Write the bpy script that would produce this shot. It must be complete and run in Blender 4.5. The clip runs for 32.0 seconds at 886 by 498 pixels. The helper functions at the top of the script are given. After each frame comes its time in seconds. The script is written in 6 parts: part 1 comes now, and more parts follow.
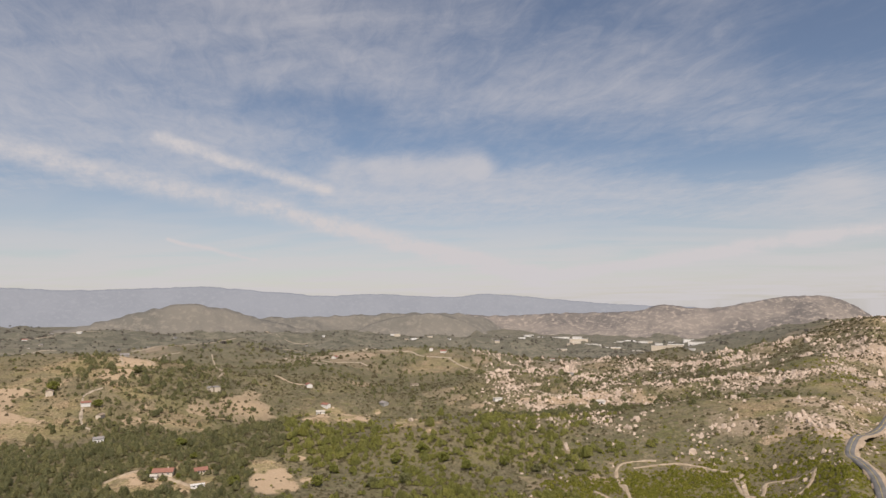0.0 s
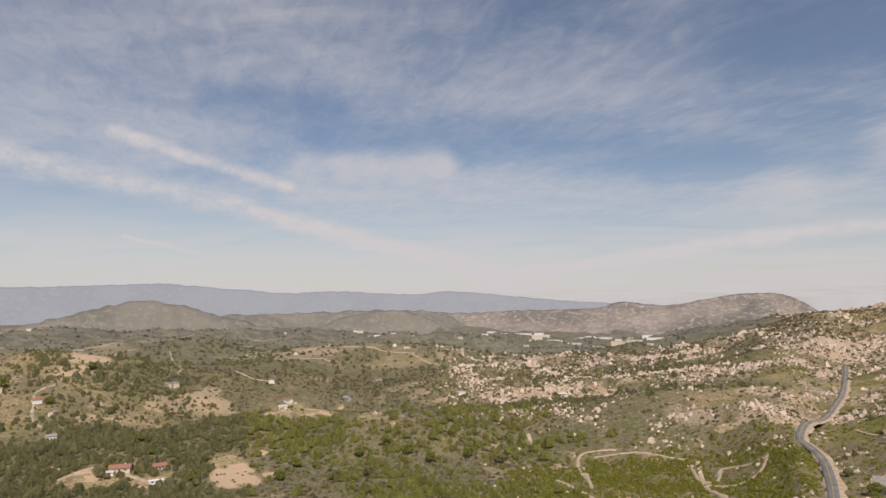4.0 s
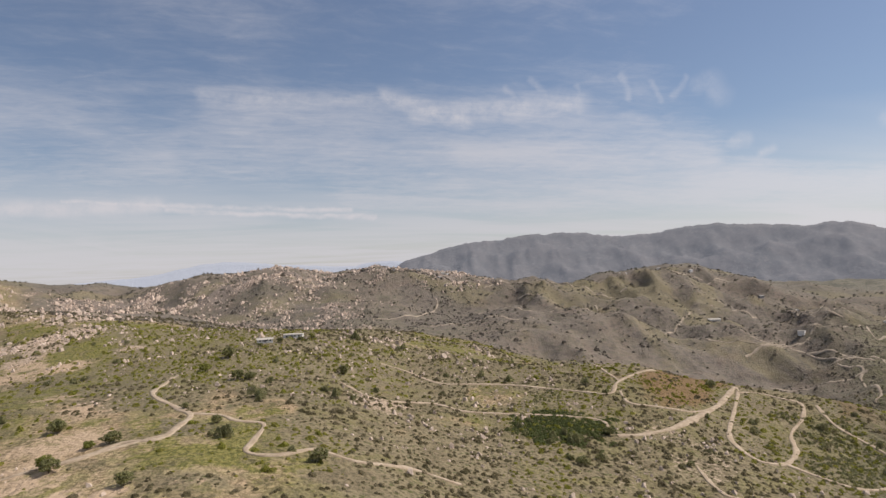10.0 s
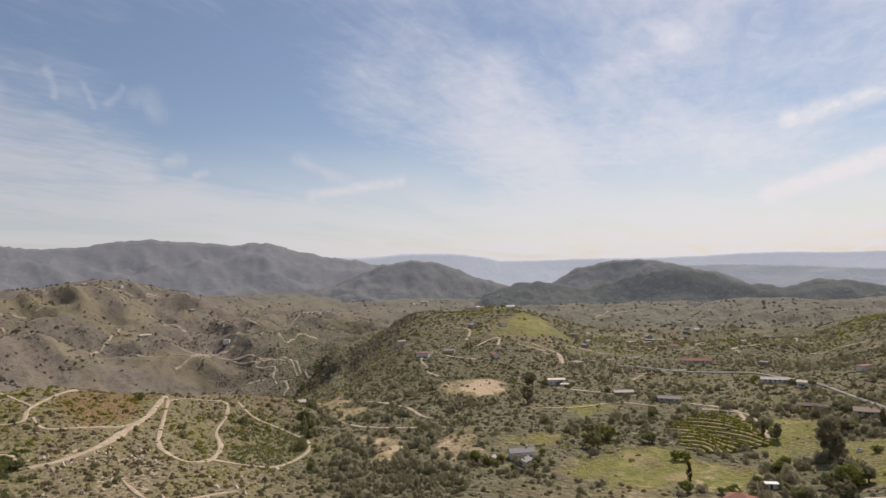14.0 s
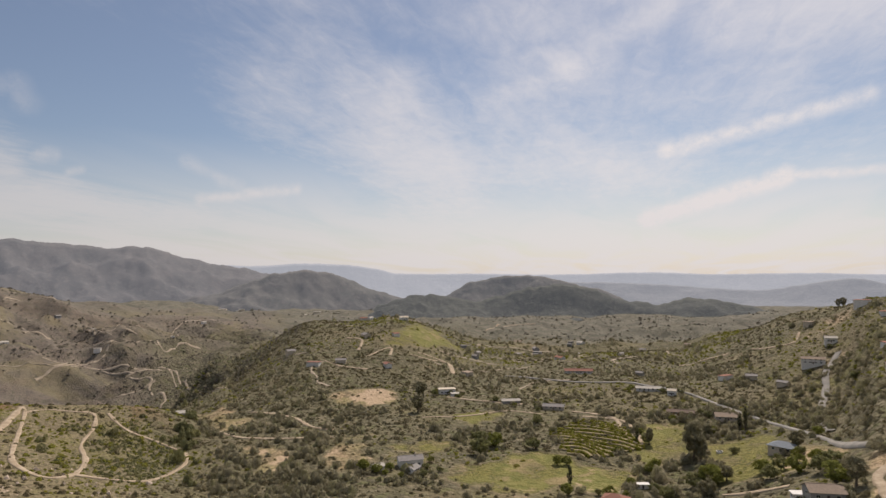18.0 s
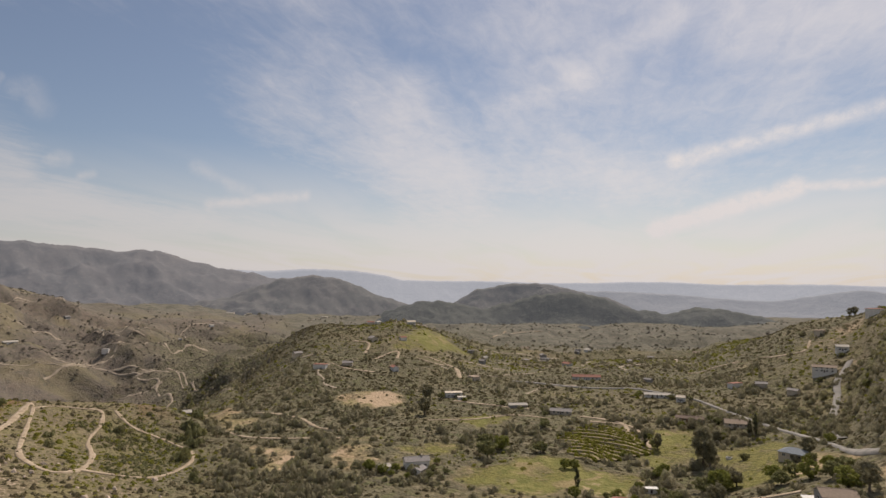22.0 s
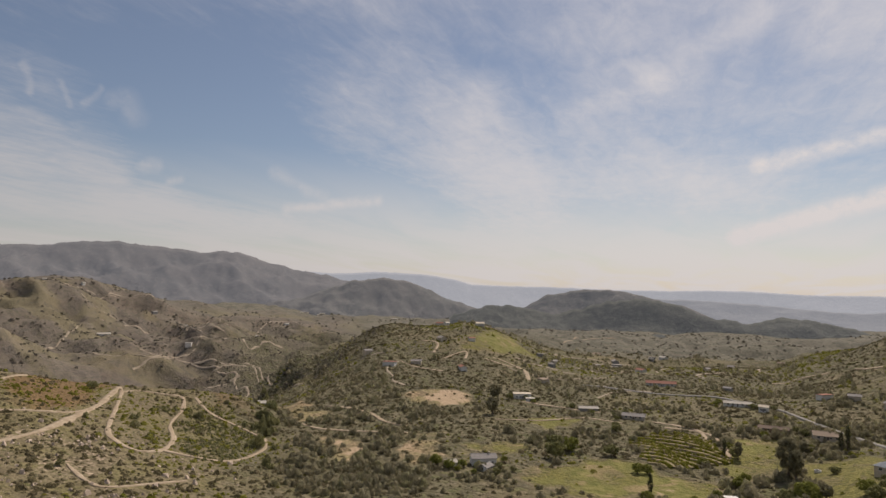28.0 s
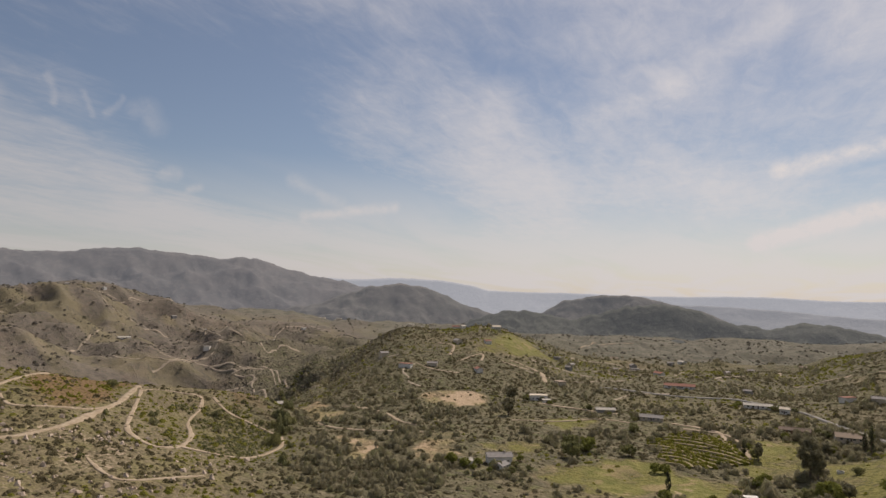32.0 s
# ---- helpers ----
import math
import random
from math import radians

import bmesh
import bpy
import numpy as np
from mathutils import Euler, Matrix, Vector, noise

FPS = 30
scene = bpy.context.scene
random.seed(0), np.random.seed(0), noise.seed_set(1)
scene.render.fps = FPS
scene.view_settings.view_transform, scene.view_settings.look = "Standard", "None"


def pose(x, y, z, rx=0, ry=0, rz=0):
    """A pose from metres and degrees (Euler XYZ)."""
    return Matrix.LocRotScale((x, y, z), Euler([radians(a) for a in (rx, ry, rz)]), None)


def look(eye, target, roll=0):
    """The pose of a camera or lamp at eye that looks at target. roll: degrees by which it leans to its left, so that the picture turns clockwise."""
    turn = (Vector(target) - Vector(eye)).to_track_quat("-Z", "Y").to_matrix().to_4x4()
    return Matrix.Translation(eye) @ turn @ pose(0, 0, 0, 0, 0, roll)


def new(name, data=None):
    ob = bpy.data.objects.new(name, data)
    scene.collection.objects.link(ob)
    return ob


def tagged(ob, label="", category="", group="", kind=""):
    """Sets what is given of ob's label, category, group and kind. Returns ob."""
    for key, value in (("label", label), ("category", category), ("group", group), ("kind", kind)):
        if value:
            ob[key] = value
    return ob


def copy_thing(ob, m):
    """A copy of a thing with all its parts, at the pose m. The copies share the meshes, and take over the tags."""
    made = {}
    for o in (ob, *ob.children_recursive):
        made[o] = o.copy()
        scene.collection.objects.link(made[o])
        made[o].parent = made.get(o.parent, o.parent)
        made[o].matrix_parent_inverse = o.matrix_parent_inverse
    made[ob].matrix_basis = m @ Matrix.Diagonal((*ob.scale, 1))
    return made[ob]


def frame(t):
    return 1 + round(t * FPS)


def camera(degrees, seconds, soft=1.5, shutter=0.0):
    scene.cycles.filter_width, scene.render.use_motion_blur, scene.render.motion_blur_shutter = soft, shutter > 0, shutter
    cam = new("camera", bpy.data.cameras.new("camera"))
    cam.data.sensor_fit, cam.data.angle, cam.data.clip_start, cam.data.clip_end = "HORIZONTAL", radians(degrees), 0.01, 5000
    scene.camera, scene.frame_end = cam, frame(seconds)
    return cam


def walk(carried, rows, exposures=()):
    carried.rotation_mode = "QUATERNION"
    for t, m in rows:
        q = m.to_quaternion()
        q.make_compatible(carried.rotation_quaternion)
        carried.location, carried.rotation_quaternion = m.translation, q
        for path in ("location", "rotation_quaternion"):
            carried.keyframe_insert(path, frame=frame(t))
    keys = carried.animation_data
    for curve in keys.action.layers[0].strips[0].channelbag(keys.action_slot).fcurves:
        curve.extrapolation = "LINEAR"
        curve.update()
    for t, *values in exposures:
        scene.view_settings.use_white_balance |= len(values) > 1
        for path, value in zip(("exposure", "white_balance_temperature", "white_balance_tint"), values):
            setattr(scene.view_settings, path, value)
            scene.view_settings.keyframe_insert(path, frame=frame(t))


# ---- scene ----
cam = camera(70.2, 32.0)
PATH = [
    (0.0, pose(3.13, -6.59, 326.89, 94.908, 0.493, 0.065)),
    (0.5, pose(3.24, -6.73, 326.50, 94.918, 0.518, -0.372)),
    (1.0, pose(3.29, -6.76, 326.13, 94.874, 0.447, -0.495)),
    (1.5, pose(3.25, -6.69, 325.84, 94.822, 0.453, -0.901)),
    (2.0, pose(3.09, -6.55, 325.42, 94.743, 0.352, -0.413)),
    (2.5, pose(2.88, -6.60, 324.84, 94.716, 0.315, 0.385)),
    (4.5, pose(0.48, -7.51, 320.63, 94.661, 0.767, -8.326)),
    (5.0, pose(-0.59, -7.35, 319.16, 94.440, 1.460, -19.402)),
    (5.5, pose(-1.71, -6.87, 317.85, 94.267, 1.790, -26.403)),
    (6.0, pose(-2.36, -6.33, 316.75, 94.095, 1.742, -30.318)),
    (6.5, pose(-2.73, -5.59, 315.82, 93.879, 1.825, -37.704)),
    (7.0, pose(-3.05, -4.79, 315.18, 93.571, 2.103, -46.483)),
    (7.5, pose(-3.51, -3.87, 314.87, 93.110, 2.468, -58.481)),
    (8.0, pose(-3.97, -2.88, 314.68, 92.577, 2.639, -71.879)),
    (8.5, pose(-3.80, -1.70, 314.15, 91.971, 2.972, -85.566)),
    (9.0, pose(-3.26, -0.78, 313.73, 91.488, 2.962, -94.118)),
    (9.5, pose(-2.93, -0.37, 313.21, 91.619, 2.779, -93.208)),
    (10.0, pose(-2.95, -0.75, 312.52, 91.976, 2.507, -90.204)),
    (10.5, pose(-2.89, -1.16, 312.00, 92.149, 2.246, -91.346)),
    (11.0, pose(-3.13, -1.44, 311.30, 92.291, 2.031, -92.158)),
    (11.5, pose(-3.45, -1.45, 310.20, 92.249, 1.940, -98.319)),
    (12.0, pose(-3.27, -1.15, 308.89, 92.268, 1.883, -105.584)),
    (12.5, pose(-2.96, -1.11, 307.60, 92.214, 1.857, -111.166)),
    (13.0, pose(-2.57, -1.13, 306.29, 92.165, 1.967, -116.962)),
    (13.5, pose(-1.60, -0.75, 305.28, 91.753, 2.162, -128.079)),
    (14.0, pose(-0.62, -0.24, 304.88, 91.471, 2.286, -138.716)),
    (14.5, pose(-0.12, 0.17, 304.63, 91.388, 2.437, -148.611)),
    (16.5, pose(-0.22, 0.01, 302.92, 92.002, 1.334, -149.184)),
    (17.0, pose(-0.49, -0.09, 302.28, 92.203, 1.046, -148.629)),
    (17.5, pose(-0.65, -0.23, 301.68, 92.334, 0.802, -147.810)),
    (18.0, pose(-0.27, -0.19, 301.20, 92.386, 0.646, -148.259)),
    (18.5, pose(0.02, -0.01, 300.63, 92.509, 0.494, -148.953)),
    (19.0, pose(0.00, -0.00, 300.00, 92.631, 0.295, -148.227)),
    (19.5, pose(-0.13, -0.18, 299.42, 92.753, 0.008, -146.102)),
    (20.0, pose(0.06, -0.32, 298.74, 92.810, -0.141, -144.425)),
    (20.5, pose(0.43, -0.46, 298.07, 92.883, -0.293, -141.805)),
    (21.0, pose(0.44, -0.95, 297.52, 92.935, -0.482, -138.610)),
    (21.5, pose(0.59, -0.91, 297.03, 92.958, -0.232, -146.088)),
    (22.0, pose(0.98, -0.60, 296.60, 93.089, -0.069, -147.602)),
    (22.5, pose(1.06, -0.52, 296.07, 93.254, -0.155, -145.049)),
    (23.0, pose(0.92, -0.54, 295.50, 93.429, -0.197, -145.118)),
    (23.5, pose(0.80, -0.61, 294.96, 93.544, -0.364, -144.037)),
    (24.0, pose(0.70, -0.77, 294.53, 93.549, -0.528, -142.046)),
    (24.5, pose(0.85, -0.98, 294.12, 93.535, -0.387, -146.464)),
    (26.5, pose(2.31, -1.85, 292.05, 93.455, -0.452, -147.420)),
    (27.0, pose(2.35, -2.12, 291.40, 93.506, -0.452, -148.390)),
    (27.5, pose(2.12, -2.50, 290.78, 93.547, -0.647, -145.329)),
    (28.0, pose(2.06, -2.96, 290.21, 93.522, -1.114, -141.299)),
    (28.5, pose(2.20, -3.24, 289.59, 93.533, -1.042, -143.069)),
    (29.0, pose(2.32, -3.28, 288.80, 93.705, -0.942, -145.141)),
    (29.5, pose(2.44, -3.39, 288.05, 93.850, -1.037, -143.496)),
    (30.0, pose(2.49, -3.39, 287.34, 93.905, -1.077, -142.162)),
    (30.5, pose(2.30, -3.41, 286.68, 93.932, -1.196, -140.178)),
    (31.0, pose(2.16, -3.43, 285.99, 94.011, -1.051, -141.430)),
    (31.5, pose(1.75, -3.52, 285.36, 94.050, -1.140, -139.751)),
    (32.0, pose(1.31, -3.55, 284.76, 94.099, -1.108, -139.791)),
]
walk(cam, PATH, [(0.0, 0.1, 6500, 15), (8.0, 0.1, 6450, 15), (10.0, 0.12, 6250, 15), (12.0, 0.13, 6100, 15), (13.3, 0.1, 6250, 15), (14.5, 0.07, 6450, 15), (16.5, 0.03, 6550, 15), (19.0, -0.03, 6700, 15), (24.0, -0.12, 6750, 15), (28.0, -0.18, 6750, 15), (32.0, -0.18, 6750, 15)])

# ---- daylight: high thin cloud, sun in the south ----
SUN_BEARING, SUN_HEIGHT = 172.0, 50.0


def on_bearing(bearing, distance, height=0.0):
    """A place by compass bearing (clockwise from +y) and distance from the hovering point."""
    return Vector((distance * math.sin(radians(bearing)), distance * math.cos(radians(bearing)), height))


def node(tree, kind, **values):
    n = tree.nodes.new(kind)
    for key, value in values.items():
        if key in n.inputs:
            n.inputs[key].default_value = value
    return n


def math_node(tree, op, a, b=None, clamp=False):
    n = tree.nodes.new("ShaderNodeMath")
    n.operation, n.use_clamp = op, clamp
    for slot, v in zip(n.inputs, (a, b)):
        if v is None:
            continue
        if isinstance(v, (int, float)):
            slot.default_value = v
        else:
            tree.links.new(v, slot)
    return n.outputs[0]


def span(tree, value, low, high, to_low=0.0, to_high=1.0):
    n = tree.nodes.new("ShaderNodeMapRange")
    n.interpolation_type = "SMOOTHSTEP"
    tree.links.new(value, n.inputs["Value"])
    for key, v in (("From Min", low), ("From Max", high), ("To Min", to_low), ("To Max", to_high)):
        n.inputs[key].default_value = v
    return n.outputs["Result"]


def noise_node(tree, vector, scale, detail=4.0, rough=0.55, distort=0.0):
    n = tree.nodes.new("ShaderNodeTexNoise")
    tree.links.new(vector, n.inputs["Vector"])
    for key, v in (("Scale", scale), ("Detail", detail), ("Roughness", rough), ("Distortion", distort)):
        n.inputs[key].default_value = v
    return n.outputs["Fac"]


def mix_colour(tree, fac, a, b):
    n = tree.nodes.new("ShaderNodeMix")
    n.data_type = "RGBA"
    for key, v in ((0, fac), (6, a), (7, b)):
        if isinstance(v, (int, float)):
            n.inputs[key].default_value = v
        elif isinstance(v, tuple):
            n.inputs[key].default_value = (*v, 1.0)
        else:
            tree.links.new(v, n.inputs[key])
    return n.outputs[2]


def build_sky():
    world = bpy.data.worlds.new("sky")
    scene.world = world
    world.use_nodes = True
    tree = world.node_tree
    tree.nodes.clear()
    out = tree.nodes.new("ShaderNodeOutputWorld")
    sky = tree.nodes.new("ShaderNodeTexSky")
    sky.sky_type, sky.sun_disc = "NISHITA", False
    sky.sun_elevation, sky.sun_rotation = radians(SUN_HEIGHT), radians(SUN_BEARING)
    sky.air_density, sky.dust_density, sky.ozone_density = SKY_AIR, SKY_DUST, 1.0
    clear = node(tree, "ShaderNodeBackground", Strength=SKY_CLEAR)
    tree.links.new(sky.outputs[0], clear.inputs["Color"])
    # where each way through the sky meets the cloud deck, one unit up
    coord = tree.nodes.new("ShaderNodeTexCoord")
    sep = tree.nodes.new("ShaderNodeSeparateXYZ")
    tree.links.new(coord.outputs["Generated"], sep.inputs[0])
    up = math_node(tree, "MAXIMUM", sep.outputs[2], 0.0)
    lift = math_node(tree, "ADD", up, 0.07)
    deck = tree.nodes.new("ShaderNodeCombineXYZ")
    px = math_node(tree, "DIVIDE", sep.outputs[0], lift)
    py = math_node(tree, "DIVIDE", sep.outputs[1], lift)
    tree.links.new(px, deck.inputs[0])
    tree.links.new(py, deck.inputs[1])
    # cirrus: streaks combed along one wind direction, over broad veils
    wx, wy = math.sin(radians(163)), math.cos(radians(163))
    along = math_node(tree, "ADD", math_node(tree, "MULTIPLY", px, wx), math_node(tree, "MULTIPLY", py, wy))
    aside = math_node(tree, "SUBTRACT", math_node(tree, "MULTIPLY", px, wy), math_node(tree, "MULTIPLY", py, wx))

    def combed(stretch, squeeze, scale, detail, rough, distort):
        c = tree.nodes.new("ShaderNodeCombineXYZ")
        tree.links.new(math_node(tree, "MULTIPLY", along, stretch), c.inputs[0])
        tree.links.new(math_node(tree, "MULTIPLY", aside, squeeze), c.inputs[1])
        return noise_node(tree, c.outputs[0], scale, detail, rough, distort)

    streak = combed(0.38, 1.1, 1.0, 7.0, 0.54, 0.7)
    fibre = combed(0.5, 2.6, 2.4, 6.0, 0.65, 0.5)
    veil = noise_node(tree, deck.outputs[0], 0.42, 5.0, 0.55, 0.6)
    # the northern half of the deck is combed the other way
    wx2, wy2 = math.sin(radians(104)), math.cos(radians(104))
    along2 = math_node(tree, "ADD", math_node(tree, "MULTIPLY", px, wx2), math_node(tree, "MULTIPLY", py, wy2))
    aside2 = math_node(tree, "SUBTRACT", math_node(tree, "MULTIPLY", px, wy2), math_node(tree, "MULTIPLY", py, wx2))
    c2 = tree.nodes.new("ShaderNodeCombineXYZ")
    tree.links.new(math_node(tree, "MULTIPLY", along2, 0.55), c2.inputs[0])
    tree.links.new(math_node(tree, "MULTIPLY", aside2, 1.0), c2.inputs[1])
    streak2 = noise_node(tree, c2.outputs[0], 1.0, 6.0, 0.56, 0.9)
    north = span(tree, sep.outputs[1], 0.25, 0.75)
    blend = tree.nodes.new("ShaderNodeMix")
    for slot, v in ((0, north), (2, streak), (3, streak2)):
        tree.links.new(v, blend.inputs[slot])
    streak = blend.outputs[0]
    mass = math_node(tree, "ADD", math_node(tree, "MULTIPLY", streak, 0.68), math_node(tree, "MULTIPLY", veil, 0.34))
    fibre = math_node(tree, "MULTIPLY", math_node(tree, "SUBTRACT", fibre, 0.5), math_node(tree, "SUBTRACT", 1.0, north))
    mass = math_node(tree, "ADD", mass, math_node(tree, "ADD", math_node(tree, "MULTIPLY", fibre, 0.19), 0.13))
    # fine mottling, then the streaks, sheets and openings of the day
    mottle = combed(1.6, 3.4, 3.0, 5.0, 0.7, 0.6)
    ripple = noise_node(tree, deck.outputs[0], 4.5, 4.0, 0.65, 0.8)
    mass = math_node(tree, "ADD", math_node(tree, "MULTIPLY", mass, 0.6), 0.25)
    mass = math_node(tree, "ADD", mass, math_node(tree, "MULTIPLY", math_node(tree, "SUBTRACT", mottle, 0.5), 0.22))
    mass = math_node(tree, "ADD", mass, math_node(tree, "MULTIPLY", math_node(tree, "SUBTRACT", ripple, 0.5), 0.12))
    ahead = math_node(tree, "ADD", math_node(tree, "MULTIPLY", sep.outputs[0], math.sin(radians(75))), math_node(tree, "MULTIPLY", sep.outputs[1], math.cos(radians(75))))
    right = math_node(tree, "SUBTRACT", math_node(tree, "MULTIPLY", sep.outputs[0], math.cos(radians(75))), math_node(tree, "MULTIPLY", sep.outputs[1], math.sin(radians(75))))
    turn = math_node(tree, "MULTIPLY", math_node(tree, "ARCTAN2", right, ahead), 0.94 * 180 / math.pi)
    rise = math_node(tree, "MULTIPLY", math_node(tree, "ARCSINE", sep.outputs[2]), 180 / math.pi)
    chart = tree.nodes.new("ShaderNodeCombineXYZ")
    tree.links.new(turn, chart.inputs[0])
    tree.links.new(rise, chart.inputs[1])
    frayed = []
    for scale, amount in ((0.11, 5.0), (0.7, 1.0)):
        warp = tree.nodes.new("ShaderNodeTexNoise")
        warp.inputs["Scale"].default_value, warp.inputs["Detail"].default_value = scale, 4.0
        tree.links.new(chart.outputs[0], warp.inputs["Vector"])
        push = tree.nodes.new("ShaderNodeVectorMath")
        push.operation = "MULTIPLY_ADD"
        tree.links.new(warp.outputs["Color"], push.inputs[0])
        push.inputs[1].default_value = (amount, amount * 0.6, 0)
        centre = tree.nodes.new("ShaderNodeVectorMath")
        tree.links.new(chart.outputs[0], centre.inputs[0])
        centre.inputs[1].default_value = (-amount / 2, -amount * 0.3, 0)
        tree.links.new(centre.outputs[0], push.inputs[2])
        frayed.append(push.outputs[0])
    fluff = span(tree, noise_node(tree, chart.outputs[0], 0.7, 5.0, 0.7), 0.3, 0.66, 0.45, 1.0)
    thin = None
    for x1, y1, x2, y2, half, amount in SKY_NORTH + SKY_NORTHEAST + SKY_EAST + SKY_SOUTH:
        broad = half > 0.95
        a, ab = Vector((x1, y1, 0)), Vector((x2 - x1, y2 - y1, 0))
        steps = []
        for op in ("SUBTRACT", "DOT_PRODUCT", "SCALE", "SUBTRACT", "LENGTH"):
            steps.append(tree.nodes.new("ShaderNodeVectorMath"))
            steps[-1].operation = op
        # one streak is worked out after the other
        queue = tree.nodes.new("ShaderNodeVectorMath")
        queue.operation = "MULTIPLY_ADD"
        tree.links.new(mass if broad or thin is None else thin, queue.inputs[0])
        queue.inputs[1].default_value = (1e-6, 1e-6, 0)
        tree.links.new(frayed[0 if broad else 1], queue.inputs[2])
        tree.links.new(queue.outputs[0], steps[0].inputs[0])
        steps[0].inputs[1].default_value = a
        tree.links.new(steps[0].outputs[0], steps[1].inputs[0])
        steps[1].inputs[1].default_value = ab / ab.length_squared
        steps[2].inputs[0].default_value = ab
        tree.links.new(math_node(tree, "ADD", steps[1].outputs["Value"], 0.0, True), steps[2].inputs["Scale"])
        tree.links.new(steps[0].outputs[0], steps[3].inputs[0])
        tree.links.new(steps[2].outputs[0], steps[3].inputs[1])
        tree.links.new(steps[3].outputs[0], steps[4].inputs[0])
        core = span(tree, steps[4].outputs["Value"], 0.0, half * (2.1 if broad else 1.8), amount * (0.36 if broad else 1.0), 0.0)
        if broad:
            mass = math_node(tree, "ADD", mass, core)
        else:
            thin = core if thin is None else math_node(tree, "MAXIMUM", thin, core)
    cover = span(tree, mass, 0.45, 0.88, 0.05, 0.76)
    # a thicker band of cloud low down, thinning to haze at the horizon
    low = span(tree, sep.outputs[2], 0.0, 0.25, 0.86, 0.0)
    low = math_node(tree, "MULTIPLY", low, span(tree, streak, 0.3, 0.62, 0.62, 1.1))
    cover = math_node(tree, "MAXIMUM", cover, low)
    cover = math_node(tree, "ADD", cover, math_node(tree, "MULTIPLY", thin, fluff), True)
    # cloud brightens towards the sun
    toward = tree.nodes.new("ShaderNodeVectorMath")
    toward.operation = "DOT_PRODUCT"
    tree.links.new(coord.outputs["Generated"], toward.inputs[0])
    s = on_bearing(SUN_BEARING, math.cos(radians(SUN_HEIGHT)), math.sin(radians(SUN_HEIGHT)))
    toward.inputs[1].default_value = s
    glow = span(tree, toward.outputs["Value"], 0.2, 1.0, CLOUD_LIGHT, CLOUD_LIGHT * 1.45)
    cloud = node(tree, "ShaderNodeBackground", Color=CLOUD_COLOUR)
    tree.links.new(glow, cloud.inputs["Strength"])
    mix = tree.nodes.new("ShaderNodeMixShader")
    tree.links.new(cover, mix.inputs[0])
    tree.links.new(clear.outputs[0], mix.inputs[1])
    tree.links.new(cloud.outputs[0], mix.inputs[2])
    tree.links.new(mix.outputs[0], out.inputs["Surface"])


SKY_AIR, SKY_DUST, SKY_CLEAR = 1.0, 0.5, 0.073
CLOUD_LIGHT, CLOUD_COLOUR = 0.56, (1.0, 0.977, 0.966, 1.0)
# streaks and openings in the cloud: turn and height of both ends in degrees, half width, amount
SKY_NORTH = [(-103.9, 11.8, -84, 8.2, 0.9, 0.55), (-84, 8.2, -62.1, 2.3, 0.7, 0.75), (-93.7, 13.8, -80.3, 10.2, 0.47, 0.55), (-92.7, 5.5, -86.2, 3.9, 0.16, 0.5), (-62.1, 2.3, -47.1, 4.2, 0.47, 0.6),
    (-47.1, 4.3, -37.4, 5.4, 0.47, 0.6), (-104.2, 17.9, -74.5, 21.4, 3.6, 0.2), (-87, 17, -76, 17.4, 1.0, -0.3), (-77.5, 14, -37.3, 11.7, 2, -0.4), (-104.1, 14.9, -98.5, 15.6, 0.83, -0.3),
    (-79.4, 12.4, -67.2, 12, 1.1, 0.35), (-78.4, 9.5, -39.5, 7.7, 1.8, 0.2), (-59.7, 25.1, -36.8, 19.4, 3.6, -0.2), (-100.4, 8.4, -87.6, 5.8, 1.1, -0.25), (-43, 5, -26, 5.7, 0.47, 0.4),
    (-26, 5.7, -8.6, 6.4, 0.62, 0.4)]
SKY_NORTHEAST = [(-75.1, 12.2, -67.2, 12.2, 1.1, 0.35), (-67.2, 11.2, -52.5, 10.8, 1.4, 0.2), (-27.2, 8.7, -22.5, 6.5, 2, -0.45), (-40, 9.5, -25.2, 12.9, 2.3, 0.3), (-19.5, 7.6, -8.4, 10.3, 1.5, 0.2),
    (-40, 21, -6, 19, 4, -0.3), (-16.2, 9.3, -8.2, 13.2, 2.1, -0.25), (-14.9, 6.7, 6.7, 5.8, 0.21, 0.5), (-7.8, 6.1, 8.6, 5.1, 0.21, 0.5), (-4.7, 15.5, 10.9, 15.4, 0.68, 0.3),
    (9.9, 15.7, 16.7, 13.6, 0.73, 0.5), (12.8, 14.3, 26.3, 14.2, 0.88, 0.4), (-17.5, 11, 5.1, 12.1, 2.5, 0.1), (16.5, 10.7, 36.3, 8.6, 1, 0.3), (8.7, 8.3, 18.4, 7.4, 0.57, -0.35),
    (6.8, 6.5, 48.4, 5.1, 1.6, 0.3)]
SKY_EAST = [(20.2, 16.1, 21.8, 14.4, 0.24, 0.22), (22.5, 16.5, 24.5, 14.2, 0.24, 0.22), (26.3, 15.6, 26.7, 13.8, 0.24, 0.22), (30, 16.1, 30.5, 14.1, 0.24, 0.22), (32.3, 15.1, 32.9, 13.6, 0.24, 0.22),
    (34.9, 15.1, 33.9, 13.9, 0.24, 0.22), (36.7, 14.7, 37.3, 13.3, 0.73, 0.2), (38.2, 9.4, 38.9, 9.6, 0.47, 0.4), (40, 8.4, 40.7, 8.6, 0.31, 0.3), (4.8, 21, 46, 18.5, 4.4, -0.45),
    (39.3, 12.1, 46.6, 9.6, 3.1, -0.2), (35.7, 14.4, 36.7, 14.5, 0.62, 0.2)]
